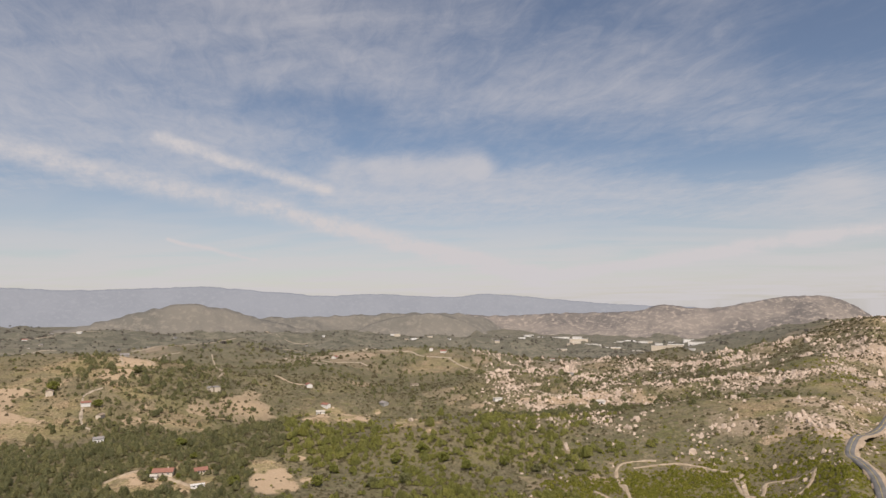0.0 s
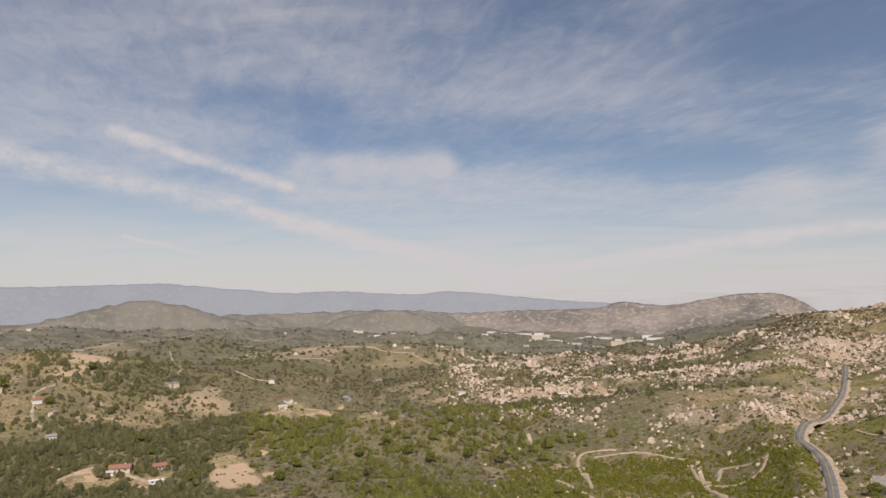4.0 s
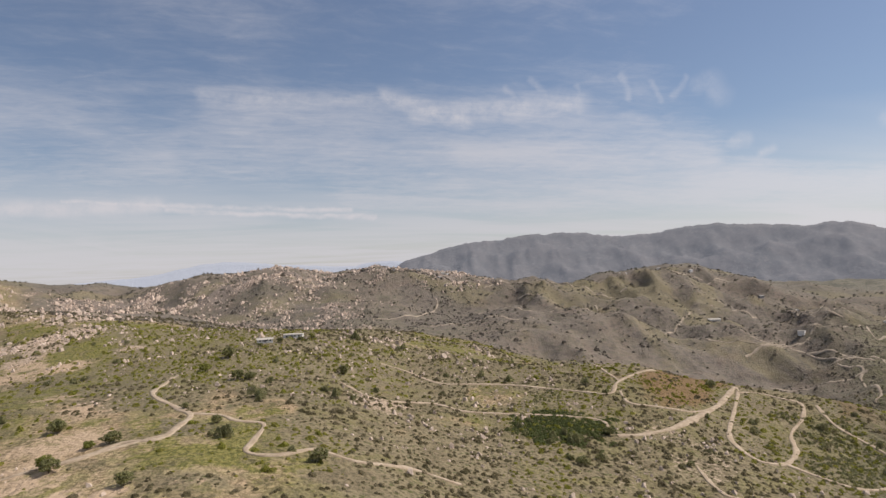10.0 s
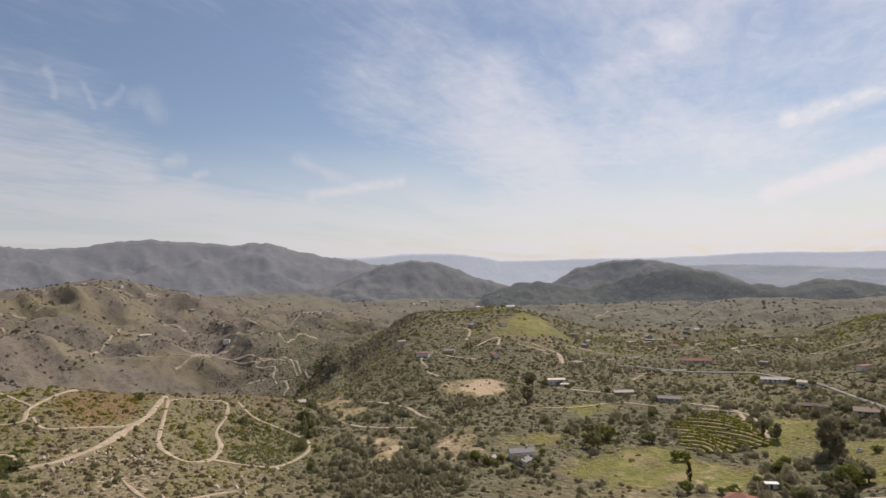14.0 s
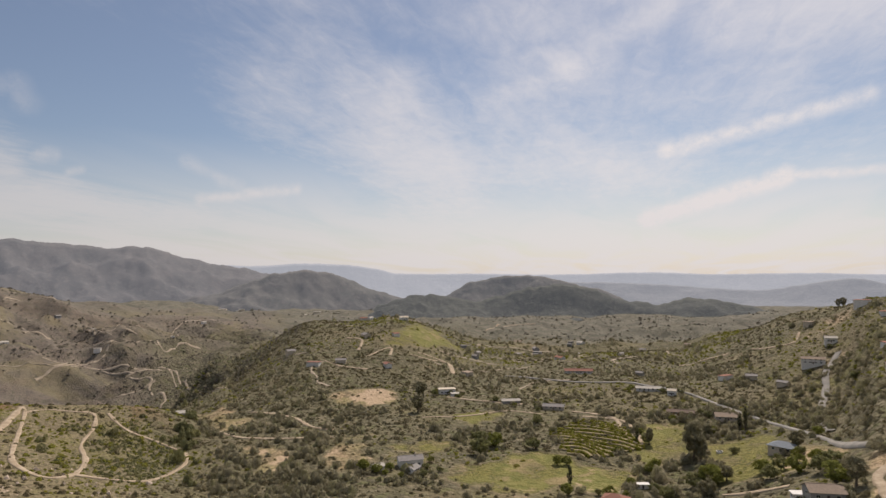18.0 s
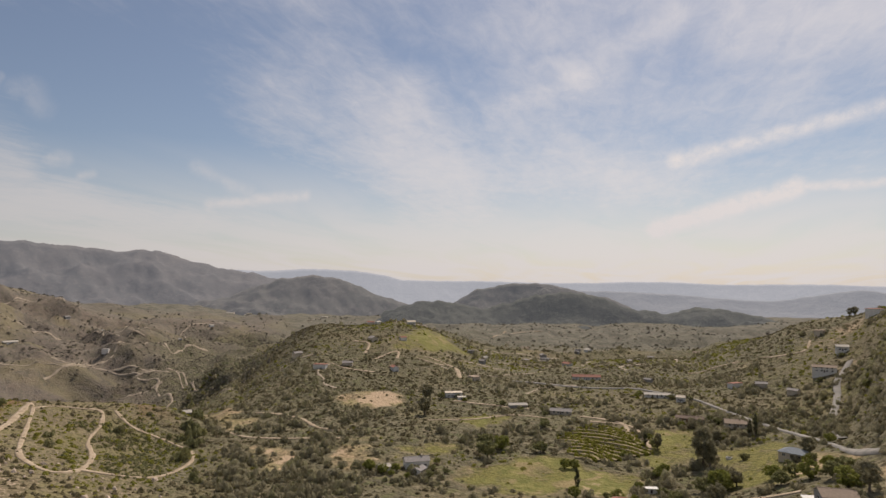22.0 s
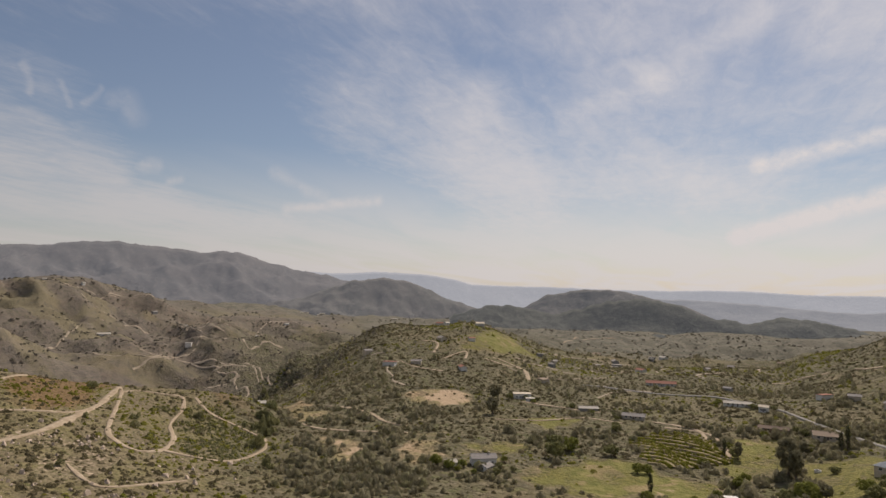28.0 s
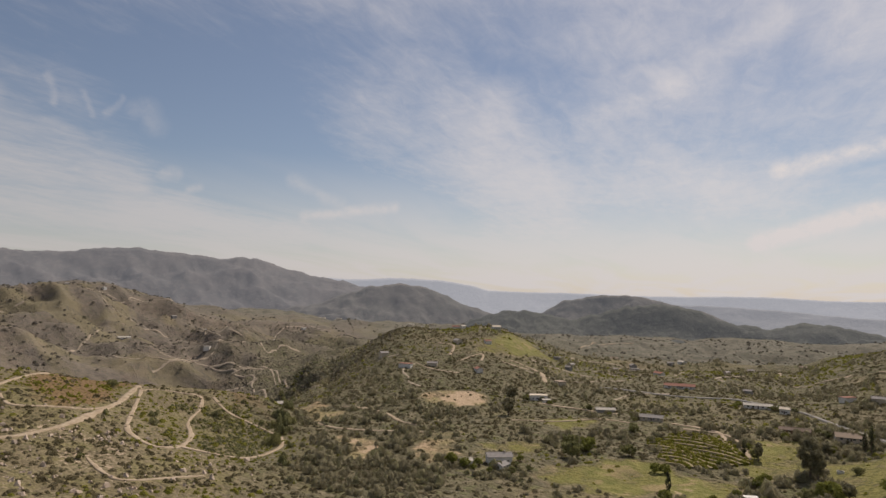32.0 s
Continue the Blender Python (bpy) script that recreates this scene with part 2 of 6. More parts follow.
SKY_SOUTH = [(64, 15, 70, 6, 2.8, 0.3), (70, 11.5, 87, 7.5, 2.6, 0.2), (38.7, 15.7, 46, 11.2, 3.8, -0.4), (52, 22, 70, 24, 3, -0.25), (45.1, 11.7, 58.7, 7.8, 2.2, -0.45), (51, 18.7, 67.8, 6.5, 2.8, 0.15), (69.9, 19.8, 99.8, 7.7, 9.9, -0.02), (87.5, 10.4, 101.3, 13.1, 0.57, 0.6),
    (86, 4.7, 95.9, 7.6, 0.7, 0.9), (95.9, 7.6, 102.1, 7.5, 0.35, 0.6), (92.7, 20.2, 102.5, 19.1, 2.3, 0.3), (49.1, 6.7, 56.6, 7.8, 0.42, 0.4), (48, 9.8, 51.9, 7.9, 0.52, 0.25),
    (70.7, 10, 79.3, 9.8, 0.78, -0.35), (64.5, 20.1, 72.8, 18.8, 1.2, -0.2), (35.8, 6.1, 64.8, 3.8, 1.5, 0.3), (79.5, 18.9, 86.9, 21.7, 1.1, 0.25), (72.7, 15.5, 83.2, 18.1, 0.94, 0.2)]
build_sky()

sun = new("sun", bpy.data.lights.new("sun", "SUN"))
sun.data.energy, sun.data.angle, sun.data.color = 4.1, radians(3.5), (1.0, 0.905, 0.775)
sun.matrix_world = look(on_bearing(SUN_BEARING, 600, 600 * math.tan(radians(SUN_HEIGHT)) + 300), (0, 0, 300))

# ---- terrain functions ----
EYE = 300.0


def hashed(ix, iy, seed):
    n = (ix.astype(np.int64) * 374761393 + iy.astype(np.int64) * 668265263 + seed * 974634777) & 0xFFFFFFFF
    n = ((n ^ (n >> 13)) * 1274126177) & 0xFFFFFFFF
    return ((n ^ (n >> 16)) & 0xFFFF) / 65535.0


def value_noise(x, y, seed):
    ix, iy = np.floor(x), np.floor(y)
    fx, fy = x - ix, y - iy
    fx, fy = fx * fx * (3 - 2 * fx), fy * fy * (3 - 2 * fy)
    a, b = hashed(ix, iy, seed), hashed(ix + 1, iy, seed)
    c, d = hashed(ix, iy + 1, seed), hashed(ix + 1, iy + 1, seed)
    return (a + (b - a) * fx) * (1 - fy) + (c + (d - c) * fx) * fy


def fbm(x, y, size, octaves=4, seed=1, gain=0.5):
    """Noise from -1 to 1, whose largest swell is size metres across."""
    total, amp, norm = 0.0, 1.0, 0.0
    for o in range(octaves):
        total = total + amp * (value_noise(x / size * 2 ** o + 17.3 * o, y / size * 2 ** o - 9.1 * o, seed + o) * 2 - 1)
        norm += amp
        amp *= gain
    return total / norm * 1.4


def gullied(x, y, size, octaves=4, seed=5):
    """Sharp ridges between rounded hollows, 0 to 1."""
    total, amp, norm = 0.0, 1.0, 0.0
    for o in range(octaves):
        total = total + amp * (1 - np.abs(value_noise(x / size * 2 ** o + 3.7 * o, y / size * 2 ** o + 8.3 * o, seed + o) * 2 - 1))
        norm += amp
        amp *= 0.5
    return total / norm


def slopes(xs, ys):
    h, d = np.diff(xs, axis=0), np.diff(ys, axis=0) / np.maximum(np.diff(xs, axis=0), 1e-6)
    m = np.zeros_like(ys)
    same = d[:-1] * d[1:] > 0
    w1, w2 = 2 * h[1:] + h[:-1], h[1:] + 2 * h[:-1]
    with np.errstate(divide="ignore", invalid="ignore"):
        m[1:-1] = np.where(same, (w1 + w2) / (w1 / d[:-1] + w2 / d[1:]), 0.0)
    m[0], m[-1] = d[0], d[-1]
    return m


def hermite(u, h, y0, y1, m0, m1):
    return (2 * u ** 3 - 3 * u ** 2 + 1) * y0 + (u ** 3 - 2 * u ** 2 + u) * h * m0 + (-2 * u ** 3 + 3 * u ** 2) * y1 + (u ** 3 - u ** 2) * h * m1


def smooth_curve(xs, ys, at):
    xs, ys = np.asarray(xs, float), np.asarray(ys, float)
    m = slopes(xs, ys)
    i = np.clip(np.searchsorted(xs, at) - 1, 0, len(xs) - 2)
    h = xs[i + 1] - xs[i]
    return hermite(np.clip((at - xs[i]) / h, 0, 1), h, ys[i], ys[i + 1], m[i], m[i + 1])


# Lines of the land round the hovering point, from near to far: bearing, distance, height above or below it.
FOOT = [(-40, 540, -115), (-23, 543, -122), (-9, 543, -128), (6, 544, -130), (15, 544, -121), (25, 545, -113), (31, 460, -92), (33, 430, -82),
        (36, 333, -84), (41, 294, -75), (48, 324, -70), (58, 300, -62), (65, 255, -61), (74, 327, -60), (94, 287, -89), (114, 327, -106),
        (128, 378, -119), (140, 370, -118), (154, 370, -120), (168, 380, -120), (182, 300, -90), (200, 300, -80), (260, 300, -85)]
BENCH = [(-40, 700, -102), (-23, 713, -112), (-9, 753, -120), (3, 754, -102), (15, 674, -99), (24.5, 700, -84), (31, 640, -74), (34.2, 500, -85),
         (41, 534, -69), (46, 614, -67), (60, 500, -56), (66, 495, -53), (77, 480, -56), (89, 497, -78), (97, 480, -82), (105, 517, -79),
         (114, 500, -98), (119, 480, -110), (126, 468, -121), (140, 500, -117), (149, 620, -115), (161, 720, -110), (170, 640, -110),
         (179.5, 520, -103), (183, 450, -74), (200, 450, -60), (260, 500, -80)]
BROW_NORTH = [(-40, 1200, -65), (-23, 1243, -74), (-14, 1293, -81), (-4, 1493, -100), (6, 1494, -102), (15, 1250, -98), (23, 1150, -82), (31, 900, -64),
              (35.6, 943, -72), (42, 900, -45), (50, 950, -32), (58, 897, -17), (62, 797, -26), (68.6, 697, -39), (77, 637, -45),
              (83, 697, -54), (87, 697, -61), (93, 697, -67), (100, 690, -73), (106, 690, -74)]
BROW_SOUTH = [(110.5, 647, -86), (114, 610, -92), (119, 597, -98), (124, 598, -106), (127, 640, -122), (129.8, 1000, -140), (131.4, 1000, -122), (133.3, 1000, -99), (135, 1000, -80), (136.9, 1000, -71), (138.9, 1000, -74),
              (141.4, 1000, -72), (143.4, 1000, -67), (145.5, 1000, -73), (148, 1000, -91), (150.6, 1000, -109), (156, 950, -120), (163, 900, -112),
              (168.6, 900, -114), (171.2, 900, -93), (174.6, 900, -73), (177.1, 900, -53), (178.6, 900, -47), (180.5, 900, -40), (182.5, 850, -30), (186, 850, -26), (200, 850, -20), (260, 900, -60)]
HOLLOW = [(-40, 1700, -62), (-23, 1900, -76), (-5, 2000, -110), (10, 2100, -135), (19, 1950, -120), (23, 1793, -82), (29, 1593, -34), (32.5, 1493, -12),
          (34.2, 1294, -6), (37.3, 1294, -8), (40.4, 1294, 6), (43.4, 1294, 26), (46.3, 1294, 22), (50, 1294, 3), (53.1, 1294, -15), (57, 1350, -45), (66, 1400, -62),
          (75.5, 1197, -86), (85, 1097, -94), (95, 1097, -110), (104, 1097, -123), (114, 1097, -158), (123, 1098, -160), (130, 1350, -150),
          (139, 1400, -149), (154, 1500, -155), (163, 1500, -160), (170, 1500, -145), (176, 1400, -120), (182, 1300, -90), (190, 1300, -60), (260, 1500, -80)]
CREST_NORTH = [(-40, 2593, -40), (-31, 2593, -62), (-21.5, 2593, -75), (-12.6, 2593, -90), (-7, 2793, -108), (-1.7, 2793, -118),
               (10, 2794, -139), (19, 2795, -156), (30, 2400, -90), (36, 2200, -60), (46, 2200, -20), (52.5, 2294, 20), (55, 2294, 31),
               (58.7, 2295, 4), (62, 2295, 2), (64.4, 1997, -7), (69, 1697, 20), (72.6, 1697, 30), (75.8, 1697, 44), (79, 1697, 34),
               (85, 1697, 24), (90, 1697, 12), (93, 1697, 0), (97.7, 1697, -24), (101, 1850, -45)]
CREST_SOUTH = [(105, 1997, -27), (109.7, 1997, 4), (112, 1997, -14), (116, 1997, -47), (118.4, 1997, -83), (123, 1998, -105), (130, 1998, -125),
               (139, 2100, -145), (150, 2200, -150), (160, 2200, -150), (170, 2200, -142), (180, 2300, -130),
               (200, 2300, -60), (260, 2300, -50)]
PLAIN = [(-40, 3000, -90), (0, 3200, -125), (20, 3150, -158), (40, 3000, -100), (60, 2900, -90), (90, 2700, -120), (110, 2800, -130), (120, 2600, -125),
         (135, 2800, -160), (150, 2900, -190), (165, 3000, -205), (185, 3000, -190), (200, 3000, -140), (260, 3000, -90)]
# Spurs: from, to, half width, rise.
SPURS = [(-235, 610, -120, 690, 85, 14), (-120, 690, 5, 640, 80, 13), (-590, 930, -460, 900, 130, 26), (60, 720, 270, 690, 70, 9), (-150, 1250, -20, 1300, 150, 20),
         (180, 1400, 330, 1350, 140, 20), (-420, 1500, -250, 1480, 160, 22), (-720, 1250, -560, 1300, 150, 18), (-330, 1050, -250, 1080, 100, 15), (40, 1060, 150, 1040, 90, 12),
         (-60, 1750, 140, 1800, 170, 22), (-900, 1700, -650, 1750, 180, 22)]
LINES = [FOOT, BENCH, BROW_NORTH + BROW_SOUTH, HOLLOW, CREST_NORTH + CREST_SOUTH, PLAIN]


def ring_values(line, bearing):
    """Distance and height of one line of the land at all these bearings; it closes round the back."""
    pts = [(b - 360, r, z) for b, r, z in line[-3:]] + line + [(b + 360, r, z) for b, r, z in line[:3]]
    b, r, z = (np.array(v, float) for v in zip(*pts))
    return smooth_curve(b, r, bearing), smooth_curve(b, z, bearing)


def land(x, y):
    """Height of the ground at these places."""
    x, y = np.asarray(x, float), np.asarray(y, float)
    shape = x.shape
    x, y = x.ravel(), y.ravel()
    bearing = (np.degrees(np.arctan2(x, y)) + 90) % 360 - 90
    dist = np.hypot(x, y)
    rs, zs = [np.zeros_like(x)], [np.full_like(x, -90.0)]
    for line in LINES:
        r, z = ring_values(line, bearing)
        rs.append(np.maximum(r, rs[-1] + 30))
        zs.append(z)
    rs += [np.full_like(x, 4300.0), np.full_like(x, 5200.0)]
    zs += [zs[-1] * 0.9 - 20, zs[-1] * 0.9 - 20]
    rs, zs = np.array(rs), np.array(zs)
    m = slopes(rs, zs)
    i = np.clip((dist[None, :] >= rs).sum(axis=0) - 1, 0, len(rs) - 2)
    k = np.arange(len(x))
    h = rs[i + 1, k] - rs[i, k]
    u = np.clip((dist - rs[i, k]) / h, 0, 1)
    z = hermite(u, h, zs[i, k], zs[i + 1, k], m[i, k], m[i + 1, k])
    far = np.clip((dist - 300) / 1500, 0, 1)
    z = z + fbm(x, y, 120, 3, 11) * (1.2 + 5 * far) + fbm(x, y, 420, 3, 21) * (0.5 + 6 * far)
    cut = np.clip((dist - 700) / 900, 0, 1) * np.clip((4200 - dist) / 800, 0, 1)
    z = z + (gullied(x, y, 330, 4, 31) - 0.62) * 95 * cut * np.clip((u * (1 - u)) * 4, 0.25, 1)
    deep = np.clip((bearing - 92) / 6, 0, 1) * np.clip((134 - bearing) / 5, 0, 1) * np.clip((dist - 860) / 160, 0, 1) * np.clip((2000 - dist) / 150, 0, 1)
    z = z + ((gullied(x, y, 470, 3, 57) - 0.66) * 120 + (gullied(x, y, 150, 4, 63) - 0.64) * 85) * deep * np.clip(u * (1 - u) * 4, 0.55, 1)
    # the near hill falls off steeply behind its brow
    drop = np.interp(bearing, [86, 93, 99, 105, 112, 119, 125, 129], [0, 10, 34, 50, 36, 55, 34, 0])
    z = z - drop * np.clip((dist - 580) / 110, 0, 1) * np.clip((1250 - dist) / 300, 0, 1)
    # spurs and knolls that stand out from the slopes, with a hollow behind each
    for ax, ay, bx, by, wide, rise in SPURS:
        along = np.clip(((x - ax) * (bx - ax) + (y - ay) * (by - ay)) / ((bx - ax) ** 2 + (by - ay) ** 2), 0, 1)
        px, py = ax + along * (bx - ax), ay + along * (by - ay)
        off = np.hypot(x - px, y - py)
        behind = np.clip((dist - np.hypot(px, py)) / wide, 0, 1)
        z = z + rise * np.exp(-(off / wide) ** 2) - 0.9 * rise * behind * np.exp(-((off - 1.5 * wide) / wide) ** 2)
    return (z + EYE).reshape(shape)


def land_at(x, y):
    return float(land(np.array([x]), np.array([y]))[0])


# ---- end of terrain functions ----


def mesh_object(name, verts, faces, material, parent=None, smooth=True):
    """One mesh object from arrays of places and of triangles or quads."""
    verts, faces = np.asarray(verts, np.float32), np.asarray(faces, np.int32)
    me = bpy.data.meshes.new(name)
    me.vertices.add(len(verts))
    me.vertices.foreach_set("co", verts.ravel())
    n = faces.shape[1]
    me.loops.add(faces.size)
    me.loops.foreach_set("vertex_index", faces.ravel())
    me.polygons.add(len(faces))
    me.polygons.foreach_set("loop_start", np.arange(0, faces.size, n, dtype=np.int32))
    me.polygons.foreach_set("use_smooth", np.full(len(faces), smooth))
    me.update(calc_edges=True)
    me.materials.append(material)
    ob = new(name, me)
    ob.parent = parent
    return ob


def grid_faces(rows, cols):
    a = (np.arange(rows - 1)[:, None] * cols + np.arange(cols - 1)[None, :]).ravel()
    return np.stack([a, a + 1, a + cols + 1, a + cols], axis=1)


def surface(name, rough=0.9):
    m = bpy.data.materials.new(name)
    m.use_nodes = True
    tree = m.node_tree
    bsdf = tree.nodes["Principled BSDF"]
    bsdf.inputs["Roughness"].default_value = rough
    bsdf.inputs["Specular IOR Level"].default_value = 0.15
    place = tree.nodes.new("ShaderNodeNewGeometry").outputs["Position"]
    return m, tree, bsdf, place


def bump(tree, bsdf, height, strength, distance):
    n = tree.nodes.new("ShaderNodeBump")
    n.inputs["Strength"].default_value, n.inputs["Distance"].default_value = strength, distance
    tree.links.new(height, n.inputs["Height"])
    tree.links.new(n.outputs[0], bsdf.inputs["Normal"])


def crowns(tree, place, scale, gap, *tones, low=0.42, high=0.66):
    """Low growth standing side by side: one tone to a plant, and the ground that shows between. Gives the colour and the relief."""
    warp = tree.nodes.new("ShaderNodeTexNoise")
    warp.inputs["Scale"].default_value, warp.inputs["Detail"].default_value = scale * 1.7, 2.0
    tree.links.new(place, warp.inputs["Vector"])
    push = tree.nodes.new("ShaderNodeVectorMath")
    push.operation = "MULTIPLY_ADD"
    tree.links.new(warp.outputs["Color"], push.inputs[0])
    push.inputs[1].default_value = (0.9 / scale,) * 3
    tree.links.new(place, push.inputs[2])
    cell = tree.nodes.new("ShaderNodeTexVoronoi")
    cell.inputs["Scale"].default_value = scale
    tree.links.new(push.outputs[0], cell.inputs["Vector"])
    pick = tree.nodes.new("ShaderNodeSeparateColor")
    tree.links.new(cell.outputs["Color"], pick.inputs[0])
    ramp = tree.nodes.new("ShaderNodeValToRGB")
    ramp.color_ramp.interpolation = "CONSTANT"
    while len(ramp.color_ramp.elements) < len(tones):
        ramp.color_ramp.elements.new(0.5)
    for i, (e, t) in enumerate(zip(ramp.color_ramp.elements, tones)):
        e.position, e.color = i / len(tones), (*t, 1)
    tree.links.new(pick.outputs[0], ramp.inputs[0])
    size = math_node(tree, "ADD", cell.outputs["Distance"], math_node(tree, "MULTIPLY", pick.outputs[1], 0.22))
    return mix_colour(tree, span(tree, size, low, high), ramp.outputs[0], gap), cell.outputs["Distance"]


def ground_material():
    m, tree, bsdf, place = surface("hill_ground", 0.95)
    cover, tone = tree.nodes.new("ShaderNodeAttribute"), tree.nodes.new("ShaderNodeAttribute")
    cover.attribute_name, tone.attribute_name = "cover", "tone"
    share, tint = tree.nodes.new("ShaderNodeSeparateColor"), tree.nodes.new("ShaderNodeSeparateColor")
    tree.links.new(cover.outputs["Color"], share.inputs[0])
    tree.links.new(tone.outputs["Color"], tint.inputs[0])
    wide = noise_node(tree, place, 0.0045, 4.0, 0.6, 0.5)
    patch = noise_node(tree, place, 0.03, 5.0, 0.65, 0.8)
    tuft = noise_node(tree, place, 0.14, 5.0, 0.7)
    grain = noise_node(tree, place, 0.7, 4.0, 0.72)
    speck = noise_node(tree, place, 0.33, 3.0, 0.75)
    # low growth: dark and pale tufts a few metres across, in drifts of several tints
    tufts = span(tree, noise_node(tree, place, 0.42, 4.0, 0.7, 0.5), 0.44, 0.56)
    drift = span(tree, patch, 0.4, 0.6)
    dry = mix_colour(tree, tufts, (0.205, 0.152, 0.085), (0.40, 0.30, 0.185))
    dry = mix_colour(tree, math_node(tree, "MULTIPLY", drift, 0.55), dry, (0.27, 0.245, 0.12))
    green = mix_colour(tree, tufts, (0.115, 0.112, 0.034), (0.215, 0.195, 0.062))
    open_soil = mix_colour(tree, grain, (0.15, 0.125, 0.07), (0.31, 0.255, 0.16))
    brush, relief = crowns(tree, place, 0.42, open_soil, (0.085, 0.077, 0.04), (0.12, 0.104, 0.058), (0.15, 0.13, 0.078), (0.092, 0.096, 0.036), (0.105, 0.085, 0.055))
    brush = mix_colour(tree, span(tree, grain, 0.3, 0.75, 0.0, 0.4), brush, (0.19, 0.165, 0.095))
    soil = mix_colour(tree, grain, (0.33, 0.24, 0.15), (0.54, 0.415, 0.285))
    stone = mix_colour(tree, speck, (0.22, 0.17, 0.115), (0.55, 0.435, 0.32))
    meadow = mix_colour(tree, span(tree, tuft, 0.36, 0.64), (0.135, 0.14, 0.04), (0.225, 0.21, 0.07))
    meadow = mix_colour(tree, span(tree, noise_node(tree, place, 0.055, 4.0, 0.6, 0.4), 0.52, 0.62, 0.0, 0.8), meadow, (0.30, 0.23, 0.125))
    rust = mix_colour(tree, tufts, (0.125, 0.078, 0.038), (0.225, 0.145, 0.07))
    # ashen: purple-brown hill brush, its colour also greyed to imitate distance haze
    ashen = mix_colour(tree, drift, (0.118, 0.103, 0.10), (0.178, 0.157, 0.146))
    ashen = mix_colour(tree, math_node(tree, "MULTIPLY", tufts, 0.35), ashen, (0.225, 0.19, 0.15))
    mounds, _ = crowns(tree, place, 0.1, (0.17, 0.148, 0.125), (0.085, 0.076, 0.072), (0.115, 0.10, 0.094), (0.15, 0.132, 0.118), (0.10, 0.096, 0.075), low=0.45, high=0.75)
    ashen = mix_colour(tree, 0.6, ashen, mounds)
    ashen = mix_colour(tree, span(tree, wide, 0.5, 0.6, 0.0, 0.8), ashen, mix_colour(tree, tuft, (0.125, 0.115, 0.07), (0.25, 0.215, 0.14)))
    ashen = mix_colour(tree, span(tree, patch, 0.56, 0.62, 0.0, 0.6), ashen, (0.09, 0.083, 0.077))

    def laid(under, over, amount, wobble, low=0.42, high=0.58):
        total = math_node(tree, "ADD", amount, math_node(tree, "MULTIPLY", math_node(tree, "SUBTRACT", wobble, 0.5), 0.9))
        return mix_colour(tree, span(tree, total, low, high), under, over)

    base = laid(dry, green, share.outputs[1], tuft)
    base = laid(base, brush, share.outputs[0], patch, 0.4, 0.66)
    # mats of low growth with clear edges: fresh green, and dark brown
    mat = span(tree, noise_node(tree, place, 0.021, 6.0, 0.62, 0.7), 0.50, 0.56, 0.0, 0.45)
    base = mix_colour(tree, mat, base, mix_colour(tree, tufts, (0.12, 0.115, 0.043), (0.225, 0.20, 0.075)))
    mat = span(tree, noise_node(tree, place, 0.031, 6.0, 0.65, 1.1), 0.51, 0.57, 0.0, 0.55)
    base = mix_colour(tree, mat, base, mix_colour(tree, tufts, (0.095, 0.08, 0.048), (0.20, 0.16, 0.10)))
    base = mix_colour(tree, span(tree, share.outputs[1], 0.82, 0.98), base, meadow)
    base = laid(base, soil, share.outputs[2], tuft)
    base = laid(base, stone, cover.outputs["Alpha"], speck, 0.57, 0.72)
    base = mix_colour(tree, math_node(tree, "MULTIPLY", tint.outputs[0], 0.85), base, rust)
    base = mix_colour(tree, math_node(tree, "MULTIPLY", tint.outputs[1], 0.78), base, ashen)
    # scrub: oak growth, whose dark tone also imitates backlit ground in the south
    under = mix_colour(tree, drift, (0.10, 0.093, 0.055), (0.15, 0.136, 0.078))
    scrub, canopy = crowns(tree, place, 0.17, under, (0.10, 0.093, 0.06), (0.135, 0.124, 0.078), (0.175, 0.16, 0.10), (0.125, 0.13, 0.06), (0.205, 0.18, 0.12), low=0.52, high=0.78)
    scrub = mix_colour(tree, span(tree, grain, 0.3, 0.7, 0.0, 0.3), scrub, (0.075, 0.07, 0.042))
    base = mix_colour(tree, math_node(tree, "MULTIPLY", tone.outputs["Alpha"], 0.85), base, scrub)
    # plain: far fields and hedges, with haze put into their colour
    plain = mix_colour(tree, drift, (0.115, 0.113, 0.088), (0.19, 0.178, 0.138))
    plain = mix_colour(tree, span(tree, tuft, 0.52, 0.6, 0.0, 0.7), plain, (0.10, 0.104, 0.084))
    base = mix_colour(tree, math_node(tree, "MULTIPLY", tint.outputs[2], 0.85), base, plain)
    tree.links.new(base, bsdf.inputs["Base Color"])
    height = math_node(tree, "SUBTRACT", tuft, math_node(tree, "ADD", math_node(tree, "MULTIPLY", relief, 0.5), math_node(tree, "MULTIPLY", math_node(tree, "MULTIPLY", canopy, tone.outputs["Alpha"]), 1.4)))
    bump(tree, bsdf, height, 0.8, 2.2)
    return m


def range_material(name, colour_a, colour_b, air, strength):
    """Far slopes of brush and rock; the haze before them is an even glow in the air colour."""
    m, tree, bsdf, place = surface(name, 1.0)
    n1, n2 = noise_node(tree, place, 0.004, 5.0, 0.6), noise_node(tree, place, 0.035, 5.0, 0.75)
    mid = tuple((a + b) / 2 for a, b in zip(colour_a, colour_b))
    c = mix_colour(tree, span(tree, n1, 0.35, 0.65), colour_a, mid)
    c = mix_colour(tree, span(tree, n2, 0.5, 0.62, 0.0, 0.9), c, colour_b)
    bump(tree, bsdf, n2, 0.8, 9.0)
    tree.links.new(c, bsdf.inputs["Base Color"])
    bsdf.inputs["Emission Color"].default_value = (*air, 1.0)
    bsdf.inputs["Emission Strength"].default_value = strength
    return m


GROUND = ground_material()


